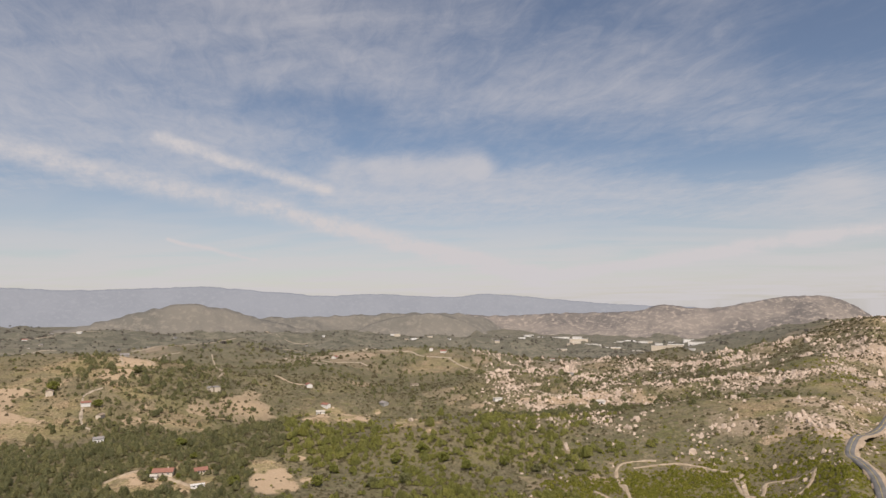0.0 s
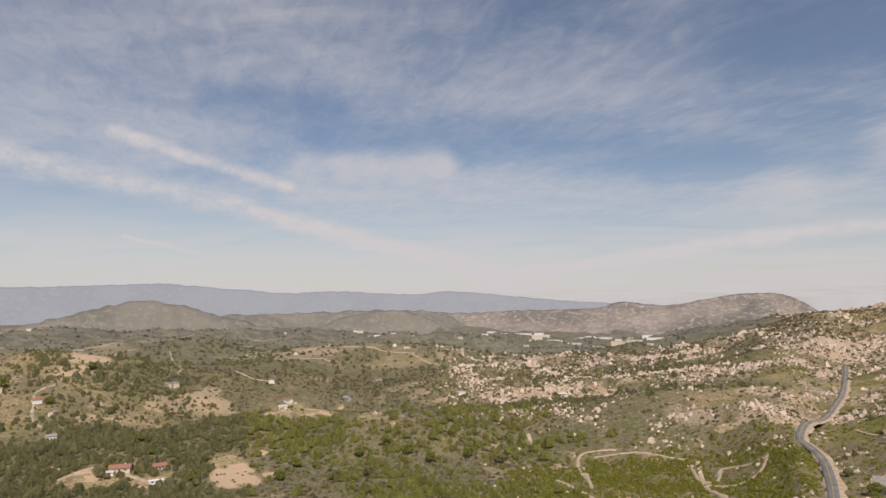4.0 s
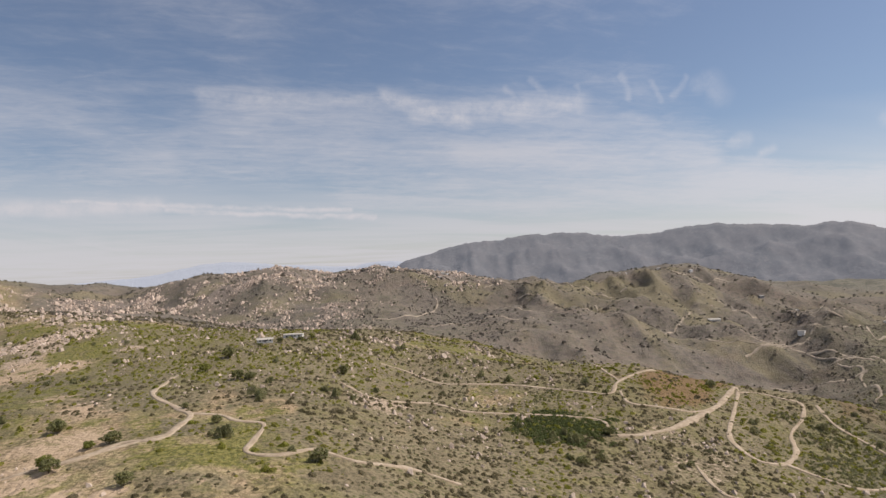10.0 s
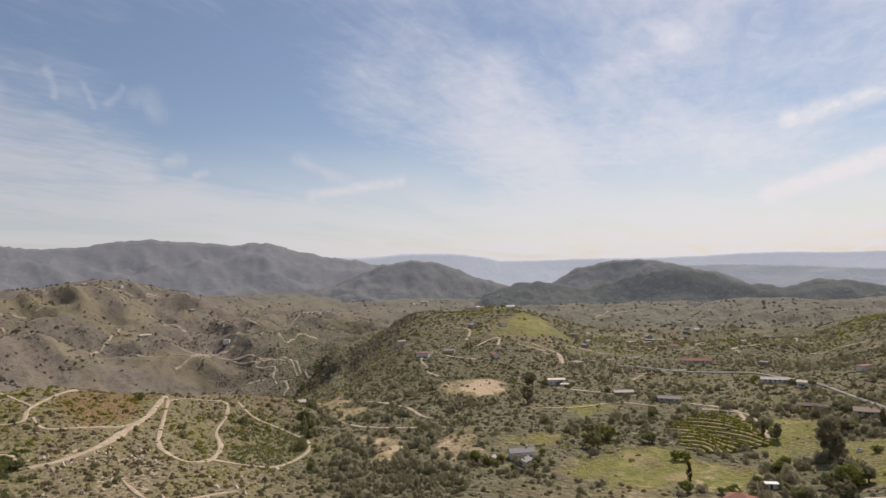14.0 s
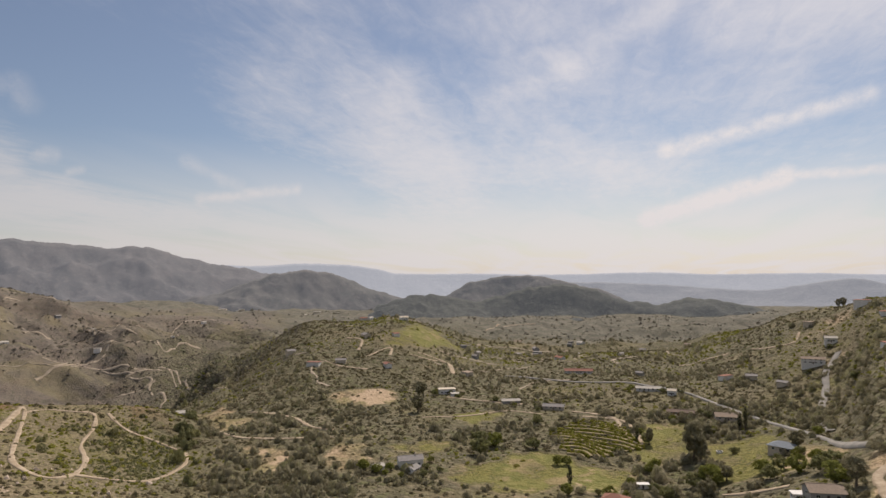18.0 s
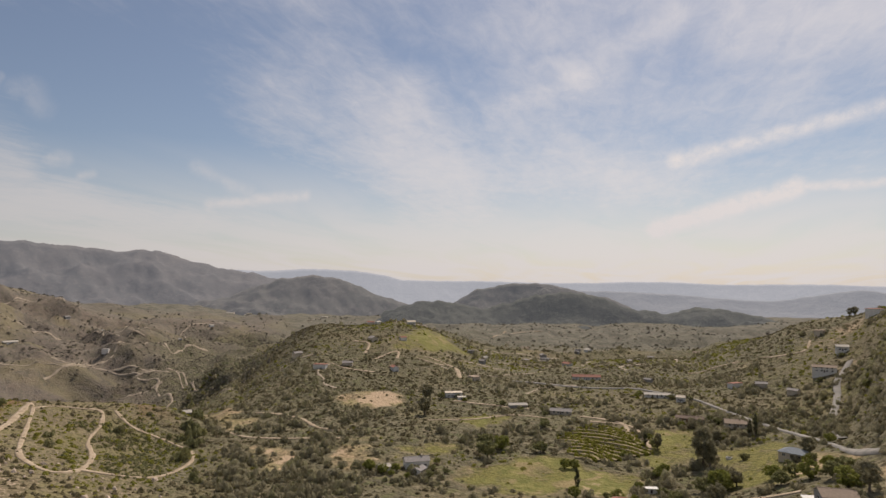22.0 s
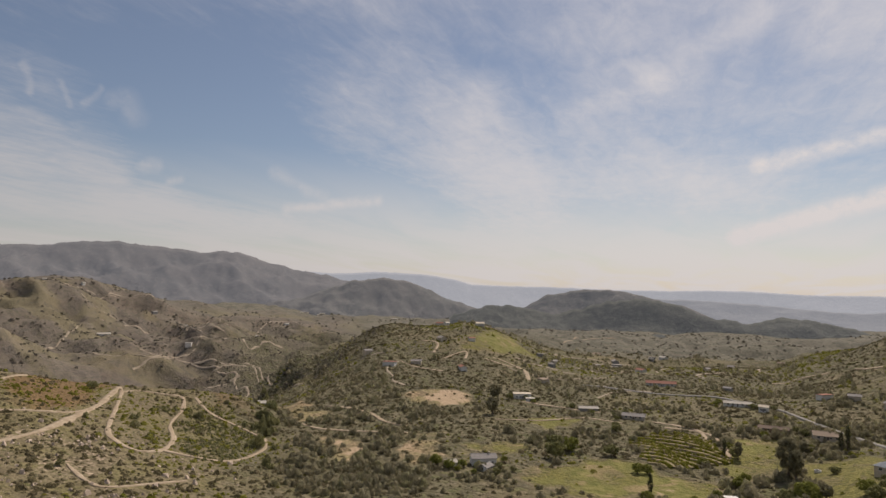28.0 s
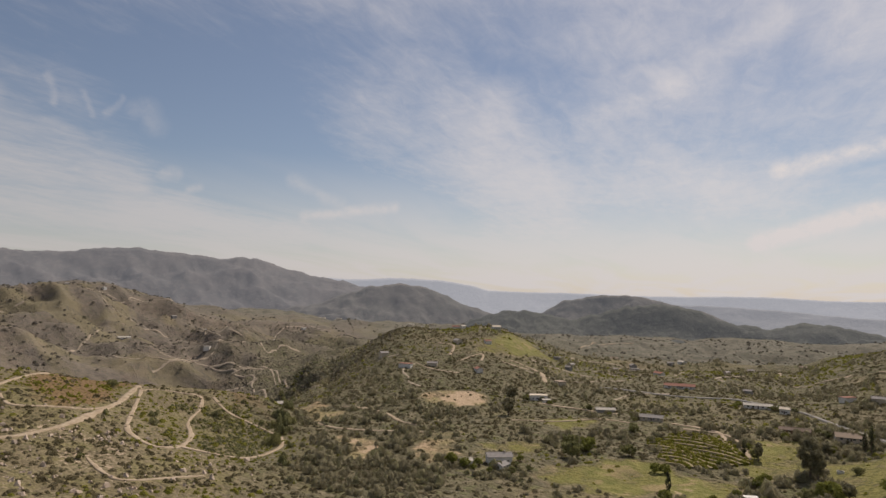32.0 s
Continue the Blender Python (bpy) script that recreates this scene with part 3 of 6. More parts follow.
def build_ground():
    bearings = np.radians(np.concatenate([np.arange(-44, 194, 0.28), np.arange(194, 316.1, 2.0)]))
    radii = np.concatenate([[0.5], np.geomspace(20, 180, 20), np.geomspace(190, 2200, 300), np.geomspace(2240, 4960, 40)])
    b, r = np.meshgrid(bearings, radii)
    x, y = np.sin(b) * r, np.cos(b) * r
    verts = np.stack([x, y, land(x, y)], axis=-1).reshape(-1, 3)
    ob = mesh_object("ground", verts, grid_faces(len(radii), len(bearings))[:, ::-1], GROUND)
    return tagged(ob, "dry hilly ground with grass, brush and bare soil", "ground", kind="structure")


ground = build_ground()

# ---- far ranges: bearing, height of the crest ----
# glow colour that stands in for bright haze on the far slopes
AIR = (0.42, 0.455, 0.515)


def far_range(name, label, distance, depth, crest, material, rugged=1.0, seed=1, step=0.2):
    b0, b1 = crest[0][0], crest[-1][0]
    bearings = np.arange(b0 - 3, b1 + 3, step)
    cb, cz = zip(*crest)
    top = smooth_curve(np.array([b0 - 3, *cb, b1 + 3]), np.array([-200.0, *cz, -200.0]), bearings)
    u = np.concatenate([np.linspace(0, 1, 26), [1.04, 1.12]])
    b, k = np.meshgrid(np.radians(bearings), u)
    r = distance - depth * (1 - k)
    x, y = np.sin(b) * r, np.cos(b) * r
    foot = -235.0
    rise = np.where(k <= 1, np.clip(k, 0, 1) ** 1.25, 1 - (k - 1) * 6)
    z = foot + (top[None, :] - foot) * rise
    z = z + (gullied(x, y, distance * 0.11, 4, seed) - 0.62) * distance * 0.028 * rugged * np.clip(np.minimum(k * 3, (1 - k) * 4), 0, 1)
    z = z + fbm(x, y, distance * 0.012, 3, seed + 9) * distance * 0.0017 * rugged
    verts = np.stack([x, y, z + EYE], axis=-1).reshape(-1, 3)
    ob = mesh_object(name, verts, grid_faces(len(u), len(bearings))[:, ::-1], material)
    return tagged(ob, label, "backdrop", kind="structure")


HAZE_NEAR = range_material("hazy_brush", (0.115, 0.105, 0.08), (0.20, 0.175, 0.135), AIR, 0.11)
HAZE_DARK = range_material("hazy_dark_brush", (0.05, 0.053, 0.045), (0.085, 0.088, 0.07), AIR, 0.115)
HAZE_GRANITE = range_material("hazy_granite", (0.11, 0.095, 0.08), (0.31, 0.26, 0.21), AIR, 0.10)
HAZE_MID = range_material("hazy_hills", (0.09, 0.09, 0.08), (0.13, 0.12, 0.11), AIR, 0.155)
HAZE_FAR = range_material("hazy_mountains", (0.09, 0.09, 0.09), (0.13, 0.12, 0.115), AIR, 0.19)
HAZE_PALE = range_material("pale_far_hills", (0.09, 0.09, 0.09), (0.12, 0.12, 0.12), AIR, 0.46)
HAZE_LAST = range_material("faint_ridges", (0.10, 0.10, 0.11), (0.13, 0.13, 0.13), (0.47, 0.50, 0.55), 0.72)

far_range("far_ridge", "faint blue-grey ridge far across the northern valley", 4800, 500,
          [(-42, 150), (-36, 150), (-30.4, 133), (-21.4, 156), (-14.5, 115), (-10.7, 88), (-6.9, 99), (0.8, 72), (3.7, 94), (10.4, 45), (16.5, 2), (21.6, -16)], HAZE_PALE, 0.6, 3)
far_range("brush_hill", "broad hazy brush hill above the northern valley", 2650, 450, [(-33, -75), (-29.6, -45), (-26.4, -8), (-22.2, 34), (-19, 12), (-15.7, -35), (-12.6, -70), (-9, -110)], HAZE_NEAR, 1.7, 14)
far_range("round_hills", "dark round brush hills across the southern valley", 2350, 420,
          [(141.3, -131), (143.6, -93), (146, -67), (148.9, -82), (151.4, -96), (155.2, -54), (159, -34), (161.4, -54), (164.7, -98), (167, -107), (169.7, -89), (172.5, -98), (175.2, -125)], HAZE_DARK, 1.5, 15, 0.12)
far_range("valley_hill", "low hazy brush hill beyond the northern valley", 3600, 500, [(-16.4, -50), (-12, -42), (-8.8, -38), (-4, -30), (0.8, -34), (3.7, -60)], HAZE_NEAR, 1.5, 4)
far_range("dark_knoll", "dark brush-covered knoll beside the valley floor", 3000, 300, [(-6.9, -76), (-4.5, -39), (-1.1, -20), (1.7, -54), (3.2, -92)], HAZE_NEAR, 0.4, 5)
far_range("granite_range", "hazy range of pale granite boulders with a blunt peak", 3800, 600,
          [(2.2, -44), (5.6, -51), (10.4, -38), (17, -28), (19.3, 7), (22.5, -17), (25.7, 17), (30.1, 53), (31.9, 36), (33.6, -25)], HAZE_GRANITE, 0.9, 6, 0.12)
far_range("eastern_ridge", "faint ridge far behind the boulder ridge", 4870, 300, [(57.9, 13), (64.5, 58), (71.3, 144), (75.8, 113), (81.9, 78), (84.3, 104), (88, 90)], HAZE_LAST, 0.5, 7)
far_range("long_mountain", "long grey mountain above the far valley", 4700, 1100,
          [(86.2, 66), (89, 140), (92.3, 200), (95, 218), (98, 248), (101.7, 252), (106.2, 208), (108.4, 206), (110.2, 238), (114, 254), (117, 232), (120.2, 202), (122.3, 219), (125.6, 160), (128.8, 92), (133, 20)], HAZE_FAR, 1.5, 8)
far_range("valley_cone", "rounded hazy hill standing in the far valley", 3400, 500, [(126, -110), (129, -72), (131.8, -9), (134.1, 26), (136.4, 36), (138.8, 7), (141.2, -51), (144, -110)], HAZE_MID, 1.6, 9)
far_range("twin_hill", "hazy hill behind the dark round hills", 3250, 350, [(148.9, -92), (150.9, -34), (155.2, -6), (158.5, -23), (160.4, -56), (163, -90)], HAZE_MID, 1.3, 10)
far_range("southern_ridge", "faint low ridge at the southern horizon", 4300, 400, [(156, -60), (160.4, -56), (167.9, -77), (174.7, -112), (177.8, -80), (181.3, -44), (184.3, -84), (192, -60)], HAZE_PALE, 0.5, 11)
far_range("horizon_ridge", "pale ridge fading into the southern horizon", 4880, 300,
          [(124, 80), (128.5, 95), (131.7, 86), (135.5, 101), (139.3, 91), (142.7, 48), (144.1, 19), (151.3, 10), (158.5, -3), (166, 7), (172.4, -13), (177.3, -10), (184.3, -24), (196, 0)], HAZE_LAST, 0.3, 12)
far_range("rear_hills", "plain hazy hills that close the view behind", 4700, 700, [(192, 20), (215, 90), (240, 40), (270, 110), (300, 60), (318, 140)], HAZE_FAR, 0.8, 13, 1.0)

# ---- what grows where: polygons on the plan, in metres ----
BARE = [[(276, 367), (298, 293), (213, 199), (193, 255)], [(395, 460), (466, 430), (393, 356), (335, 433)], [(413, 381), (398, 316), (310, 233), (330, 299)],
        [(248, 224), (272, 181), (273, 145), (229, 123), (204, 200)], [(252, 169), (236, 129), (223, 111), (227, 153)],
        [(266, -291), (295, -337), (296, -362), (273, -350), (267, -311)], [(353, -309), (315, -338), (320, -300), (332, -296)],
        [(484, -369), (495, -404), (426, -367), (424, -341)]]
BARE += [[(-10, -380), (-30, -363), (-24, -262), (2, -277), (-14, -328)], [(31, -449), (6, -437), (-1, -386), (18, -395)],
         [(-273, 491), (-262, 528), (-238, 549), (-211, 531), (-193, 552), (-173, 503)],
         [(-494, 975), (-463, 1001), (-408, 899), (-445, 887)], [(-177, 563), (-160, 582), (-135, 584), (-119, 548), (-126, 509), (-150, 514)],
         [(-50, 693), (-28, 842), (-7, 669), (-12, 645), (-36, 662)], [(-198, 853), (-151, 882), (-83, 867), (-73, 678), (-131, 665)]]
GRASS = [[(199, -343), (189, -384), (162, -393), (133, -347), (140, -325), (181, -317)], [(269, -357), (237, -393), (224, -370), (252, -340)],
         [(133, -503), (100, -516), (84, -443), (103, -419), (116, -435)], [(206, -348), (191, -395), (128, -392), (105, -389), (114, -351), (171, -319)], [(78, -464), (41, -471), (23, -376), (53, -378)], [(507, -694), (554, -861), (464, -777), (468, -651)],
         [(493, -30), (488, -68), (431, -56), (434, -26)]]
GRASS += [[(443, 284), (434, 257), (374, 227), (377, 243)], [(352, 125), (366, 97), (329, 83), (317, 108)], [(670, 54), (684, -44), (651, -36), (616, 55)],
          [(537, 412), (518, 308), (477, 309), (492, 372)], [(422, 303), (426, 252), (383, 230), (380, 273)], [(229, 241), (256, 138), (232, 134), (209, 205)]]
BARE += [[(563, -422), (521, -417), (457, -381), (422, -349), (448, -353)], [(350, -302), (329, -305), (308, -314), (309, -289), (321, -288)], [(284, -338), (272, -338), (263, -324), (264, -311), (261, -300), (278, -316)], [(409, -449), (394, -485), (367, -490), (349, -465), (358, -440), (382, -438)]]
GRASS += [[(126, -493), (98, -511), (84, -452), (108, -437)],
          [(68, -453), (61, -477), (48, -458), (44, -387), (60, -396)],
          [(252, -346), (230, -363), (221, -347), (239, -331)],
          [(513, -692), (550, -799), (493, -759), (479, -709), (476, -653)],
          [(278, -463), (243, -477), (237, -455), (267, -444)],
          [(197, -330), (196, -361), (176, -379), (156, -367), (124, -380), (112, -398), (104, -381), (116, -353), (152, -334)]]
RUST = [[(513, -147), (581, -217), (532, -229), (492, -217), (448, -176), (453, -140)], [(500, -300), (540, -330), (440, -330), (400, -300)]]
GROVE = [[(420, -43), (408, -98), (380, -96), (368, -76), (382, -42)], [(-402, 629), (-332, 674), (-292, 602), (-346, 548)]]
SHRUBS = [[(105, 560), (216, 537), (281, 443), (192, 275), (110, 180), (60, 420)], [(320, 429), (342, 319), (294, 279), (283, 373)], [(507, 356), (463, 203), (385, 168), (392, 275)],
          [(413, 227), (360, 147), (305, 124), (321, 166)], [(559, 198), (519, 156), (414, 150), (443, 181)], [(382, 105), (475, 61), (413, 52), (361, 80)],
          [(478, -60), (470, -105), (425, -60), (440, -20)], [(500, -279), (470, -264), (385, -196), (356, -212), (350, -236), (400, -296)]]
TERRACE = [(172, -482), (146, -488), (116, -440), (133, -409), (152, -402), (181, -440)]


def inside(poly, x, y, ragged=0.0):
    """1 within a polygon, fading over a few metres at its edge, which the noise makes ragged."""
    x, y = np.asarray(x, float), np.asarray(y, float)
    px, py = zip(*poly)
    reach = 2.0 * ragged + 12
    near_it = (x > min(px) - reach) & (x < max(px) + reach) & (y > min(py) - reach) & (y < max(py) + reach)
    out = np.zeros(x.shape)
    if near_it.any():
        out[near_it] = inside_box(poly, x[near_it], y[near_it], ragged)
    return out


def inside_box(poly, x, y, ragged):
    hit, near = np.zeros(x.shape, bool), np.full(x.shape, 1e9)
    for (ax, ay), (bx, by) in zip(poly, poly[1:] + poly[:1]):
        cross = ((ay > y) != (by > y)) & (x < (bx - ax) * (y - ay) / ((by - ay) or 1e-9) + ax)
        hit ^= cross
        u = np.clip(((x - ax) * (bx - ax) + (y - ay) * (by - ay)) / ((bx - ax) ** 2 + (by - ay) ** 2), 0, 1)
        near = np.minimum(near, np.hypot(x - ax - u * (bx - ax), y - ay - u * (by - ay)))
    signed = np.where(hit, near, -near) + fbm(x, y, 22, 3, 71) * ragged
    return np.clip(signed / 9 + 0.5, 0, 1)


def union(polys, x, y, ragged=16.0):
    out = np.zeros(np.shape(x))
    for p in polys:
        out = np.maximum(out, inside(p, x, y, ragged))
    return out


def band(v, low, high, soft):
    return np.clip((v - low) / soft + 0.5, 0, 1) * np.clip((high - v) / soft + 0.5, 0, 1)


def cover_of(x, y):
    """Shares of brush, grass, bare soil, rock, rust-brown brush and ashen hill brush at these places. The ashen share
    also greys far land in place of haze.
    """
    b = (np.degrees(np.arctan2(x, y)) + 90) % 360 - 90
    r = np.hypot(x, y)
    n1, n2, n3 = fbm(x, y, 160, 4, 41), fbm(x, y, 45, 3, 47), fbm(x, y, 300, 3, 53)
    brush = 0.5 + 0 * r
    brush = brush + 0.25 * band(b, -60, 20, 4) * band(r, 0, 760, 60) - 0.02 * band(b, 36, 75, 6) * band(r, 0, 620, 80)
    brush = brush + 0.24 * band(b, 96, 127, 6) * band(r, 0, 720, 60) + 0.12 * band(b, 75, 127, 6) * band(r, 0, 720, 60) + 0.12 * band(b, 127, 200, 4) * band(r, 0, 1400, 80)
    brush = brush + 0.3 * band(b, 126, 200, 4) * band(r, 0, 1900, 200) + 0.12 * band(b, 33, 64, 4) * band(r, 640, 1500, 80) + 0.25 * band(b, 6, 34, 5) * band(r, 360, 640, 50) + 0.14 * band(b, -60, 34, 5) * band(r, 0, 1250, 100)
    brush = np.clip(brush + 0.04 + 0.6 * n1 + 0.4 * n2, 0, 1)
    grass = np.clip(0.2 + 0.4 * band(b, 6, 34, 5) * band(r, 360, 640, 50) + 0.5 * n3 - 0.5 * n2 + 0.38 * band(b, 97, 127, 6) * band(r, 0, 720, 60) + 0.12 * band(b, 62, 97, 6) * band(r, 0, 720, 60) - 0.25 * band(b, -60, 30, 5) * band(r, 640, 1800, 80) - 0.05 * band(b, 127, 200, 6) * band(r, 0, 2500, 300) - 0.3 * band(r, 1600, 6000, 600) - 0.5 * band(b, 33, 66, 4) * band(r, 900, 2400, 120), 0, 1)
    rock = 0.8 * band(b, 5, 34, 5) * band(r, 590, 1350, 120) + 0.72 * band(b, 33, 64, 5) * band(r, 600, 1750, 90)
    rock = rock + 0.3 * band(b, 60, 100, 6) * band(r, 350, 730, 70) + 0.95 * band(b, 60, 94, 5) * band(r, 1480, 1790, 90) + 0.33 * band(b, 82, 127, 5) * band(r, 0, 450, 40)
    rock = rock + 0.5 * band(b, 8, 36, 4) * band(r, 380, 560, 40)
    rock = rock + 0.6 * band(b, 57, 84, 5) * band(r, 1120, 1580, 90)
    rock = np.clip(rock * (0.55 + 0.9 * n2 + 0.5 * n1), 0, 1)
    bare = np.clip(0.1 + 0.3 * band(b, 6, 36, 4) * band(r, 360, 640, 40) * (fbm(x, y, 26, 2, 43) > 0.25) + 0.35 * n2 - 0.3 * n1 + 0.2 * band(b, 34, 62, 6) * band(r, 0, 640, 80) - 0.2 * band(b, 97, 127, 6) * band(r, 0, 720, 60), 0, 1) * np.clip(1 - band(b, 57, 131, 3) * band(r, 1000, 2600, 80), 0.1, 1)
    bare = np.maximum(bare, 0.75 * band(b, -60, 30, 4) * band(r, 800, 2400, 100) * np.clip((fbm(x, y, 85, 3, 45) - 0.42) * 6, 0, 1))
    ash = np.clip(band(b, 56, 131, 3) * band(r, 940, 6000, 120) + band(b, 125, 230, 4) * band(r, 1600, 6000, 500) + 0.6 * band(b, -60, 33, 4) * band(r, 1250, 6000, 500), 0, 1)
    shrubs = union(SHRUBS, x, y, 20.0) * np.clip(0.85 + 1.1 * fbm(x, y, 34, 3, 79), 0, 1)
    brush, rock, bare, grass = np.maximum(brush, 0.8 * shrubs), rock * (1 - 0.6 * shrubs), bare * (1 - 0.15 * shrubs), np.maximum(grass, 0.74 * shrubs)
    p_bare, p_grass = union(BARE, x, y), union(GRASS, x, y)
    n4 = fbm(x, y, 13, 3, 87)
    rock = np.maximum(rock, 0.5 * p_bare * band(b, -60, 126, 4) * np.clip(0.5 + 1.6 * n4, 0, 1))
    bare, grass = np.maximum(bare, p_bare * (np.where(b > 126, 0.34, 0.44) + 0.4 * n2 + 0.7 * n4)), np.maximum(grass * (1 - 0.6 * p_bare), p_grass * np.where(b > 127, 1.0 + 0.3 * n2, 0.42 + 0.55 * n2))
    brush = brush * (1 - 0.7 * p_bare) * (1 - np.where(b > 127, 0.93, 0.62) * p_grass)
    grass = np.where(b < 126, np.minimum(grass, 0.8), grass)
    rust = union(RUST, x, y)
    return brush, grass, bare, rock, rust, ash


def scrub_of(x, y):
    """Dense dark oak scrub of the southern valley, away from its fields and yards. Its tone also darkens the ground
    there as backlight would.
    """
    b = (np.degrees(np.arctan2(x, y)) + 90) % 360 - 90
    r = np.hypot(x, y)
    open_land = np.maximum(union(GRASS, x, y), union(BARE, x, y))
    south = band(b, 123, 240, 5) * band(r, 0, 1750, 300) * (1 - open_land) * np.clip(0.95 + 0.7 * fbm(x, y, 75, 3, 67), 0.35, 1)
    north = band(b, -60, 34, 5) * band(r, 500, 2600, 80) * np.clip(0.55 + 1.3 * fbm(x, y, 120, 3, 69), 0.1, 0.85) * (1 - open_land)
    return np.maximum(np.maximum(south, north), 0.25 * union(SHRUBS, x, y, 20.0) * np.clip(0.8 + 1.1 * fbm(x, y, 34, 3, 79), 0, 1))


def hazed_plain_of(x, y):
    """The far valley floors, with their grey-green patchwork of hedges and fields, greyed with distance to imitate
    haze.
    """
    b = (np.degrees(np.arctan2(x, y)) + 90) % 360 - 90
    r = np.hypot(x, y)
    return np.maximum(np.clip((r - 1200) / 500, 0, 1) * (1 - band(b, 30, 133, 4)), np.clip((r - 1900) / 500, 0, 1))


def add_cover(ob):
    me = ob.data
    co = np.empty(len(me.vertices) * 3, np.float32)
    me.vertices.foreach_get("co", co)
    co = co.reshape(-1, 3).astype(float)
    brush, grass, bare, rock, rust, ash = cover_of(co[:, 0], co[:, 1])
    for name, values in (("cover", (brush, grass, bare, rock)), ("tone", (rust, ash, hazed_plain_of(co[:, 0], co[:, 1]), scrub_of(co[:, 0], co[:, 1])))):
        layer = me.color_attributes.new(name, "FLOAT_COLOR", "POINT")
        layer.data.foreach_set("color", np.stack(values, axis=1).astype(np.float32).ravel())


add_cover(ground)

# ---- roads and tracks, laid on the ground ----


def resample(points, step):
    pts = np.array([points[0], *points, points[-1]], float)
    out = []
    for i in range(1, len(pts) - 2):
        p0, p1, p2, p3 = pts[i - 1:i + 3]
        n = max(2, int(np.hypot(*(p2 - p1)) / step))
        for t in np.arange(n) / n:
            out.append(0.5 * (2 * p1 + (p2 - p0) * t + (2 * p0 - 5 * p1 + 4 * p2 - p3) * t ** 2 + (3 * p1 - p0 - 3 * p2 + p3) * t ** 3))
    return np.array(out + [pts[-1]])


def way(name, label, points, width, material, lift, uneven=0.0, shift=0.0, bed=0.0, verge=0.58):
    line = resample(points, 3.0)
    along = np.gradient(line, axis=0)
    along /= np.maximum(np.hypot(along[:, 0], along[:, 1]), 1e-6)[:, None]
    side = np.stack([along[:, 1], -along[:, 0]], axis=1)
    wide = width * (1 + uneven * fbm(line[:, 0], line[:, 1], 9, 2, 61))
    across = np.array([-verge, -0.5, -0.17, 0.17, 0.5, verge])
    p = line[:, None, :] + side[:, None, :] * (across[None, :] * wide[:, None] + shift)[:, :, None]
    if bed:
        q = line[:, None, :] + side[:, None, :] * (np.linspace(-0.6, 0.6, 7) * bed)[None, :, None]
        z = np.repeat(land(q[:, :, 0], q[:, :, 1]).max(axis=1, keepdims=True), len(across), axis=1)
    else:
        z = land(p[:, :, 0], p[:, :, 1]).max(axis=1, keepdims=True) * 0.3 + land(p[:, :, 0], p[:, :, 1]) * 0.7
    z = z + lift + np.where(np.abs(across) > 0.52, -lift - 0.8, 0.0)[None, :]
    verts = np.concatenate([p, z[:, :, None]], axis=2).reshape(-1, 3)
    ob = mesh_object(name, verts, grid_faces(len(line), len(across)), material)
    return tagged(ob, label, "road", kind="structure")


def soil_material(name, dark, light, scale=0.25):
    m, tree, bsdf, place = surface(name, 0.95)
    a, b = noise_node(tree, place, scale, 5.0, 0.65, 0.3), noise_node(tree, place, scale * 6, 4.0, 0.7)
    c = mix_colour(tree, span(tree, a, 0.3, 0.7), dark, light)
    c = mix_colour(tree, span(tree, b, 0.5, 0.75, 0.0, 0.5), c, tuple(v * 0.6 for v in dark))
    tree.links.new(c, bsdf.inputs["Base Color"])
    bump(tree, bsdf, b, 0.4, 0.3)
    return m


TRACK = soil_material("sandy_track", (0.30, 0.235, 0.16), (0.46, 0.375, 0.275))
TRACK_FAR = soil_material("pale_far_track", (0.29, 0.24, 0.18), (0.42, 0.355, 0.27))
ASPHALT = soil_material("worn_asphalt", (0.12, 0.117, 0.112), (0.19, 0.183, 0.175), 0.12)
OLD_ASPHALT = soil_material("grey_asphalt", (0.20, 0.195, 0.18), (0.31, 0.29, 0.26), 0.12)
SHOULDER = soil_material("road_shoulder", (0.28, 0.215, 0.15), (0.45, 0.36, 0.265))
PAINT = soil_material("road_paint", (0.5, 0.38, 0.08), (0.6, 0.46, 0.12))

NORTH_ROAD = [(120, 150), (160, 212), (188, 261), (204, 289), (241, 346), (271, 397), (283, 432), (288, 448), (328, 499), (377, 548), (420, 596), (478, 666), (537, 744), (570, 790)]
way("verge", "pale sandy shoulder along the north road", NORTH_ROAD, 8.6, SHOULDER, 0.3, 0.35, 1.2, 13.0)
way("road", "two-lane grey asphalt road winding along the ridge", NORTH_ROAD, 5.6, ASPHALT, 0.6, bed=13.0)
way("road_line", "faded yellow centre line on the asphalt", NORTH_ROAD, 0.16, PAINT, 0.75, bed=13.0)
SOUTH_ROAD = [(318, -643), (246, -633), (185, -644), (154, -631), (124, -617), (101, -599), (66, -553), (31, -501), (7, -456), (-10, -396), (-29, -364)]
way("road", "narrow pale lane crossing the southern valley", SOUTH_ROAD, 3.6, OLD_ASPHALT, 0.8)
way("road", "steep grey asphalt road climbing the southern slope", [(4, -482), (8, -504), (11, -553), (8, -615), (8, -653), (2, -675), (-2, -690)], 5.2, OLD_ASPHALT, 0.8)
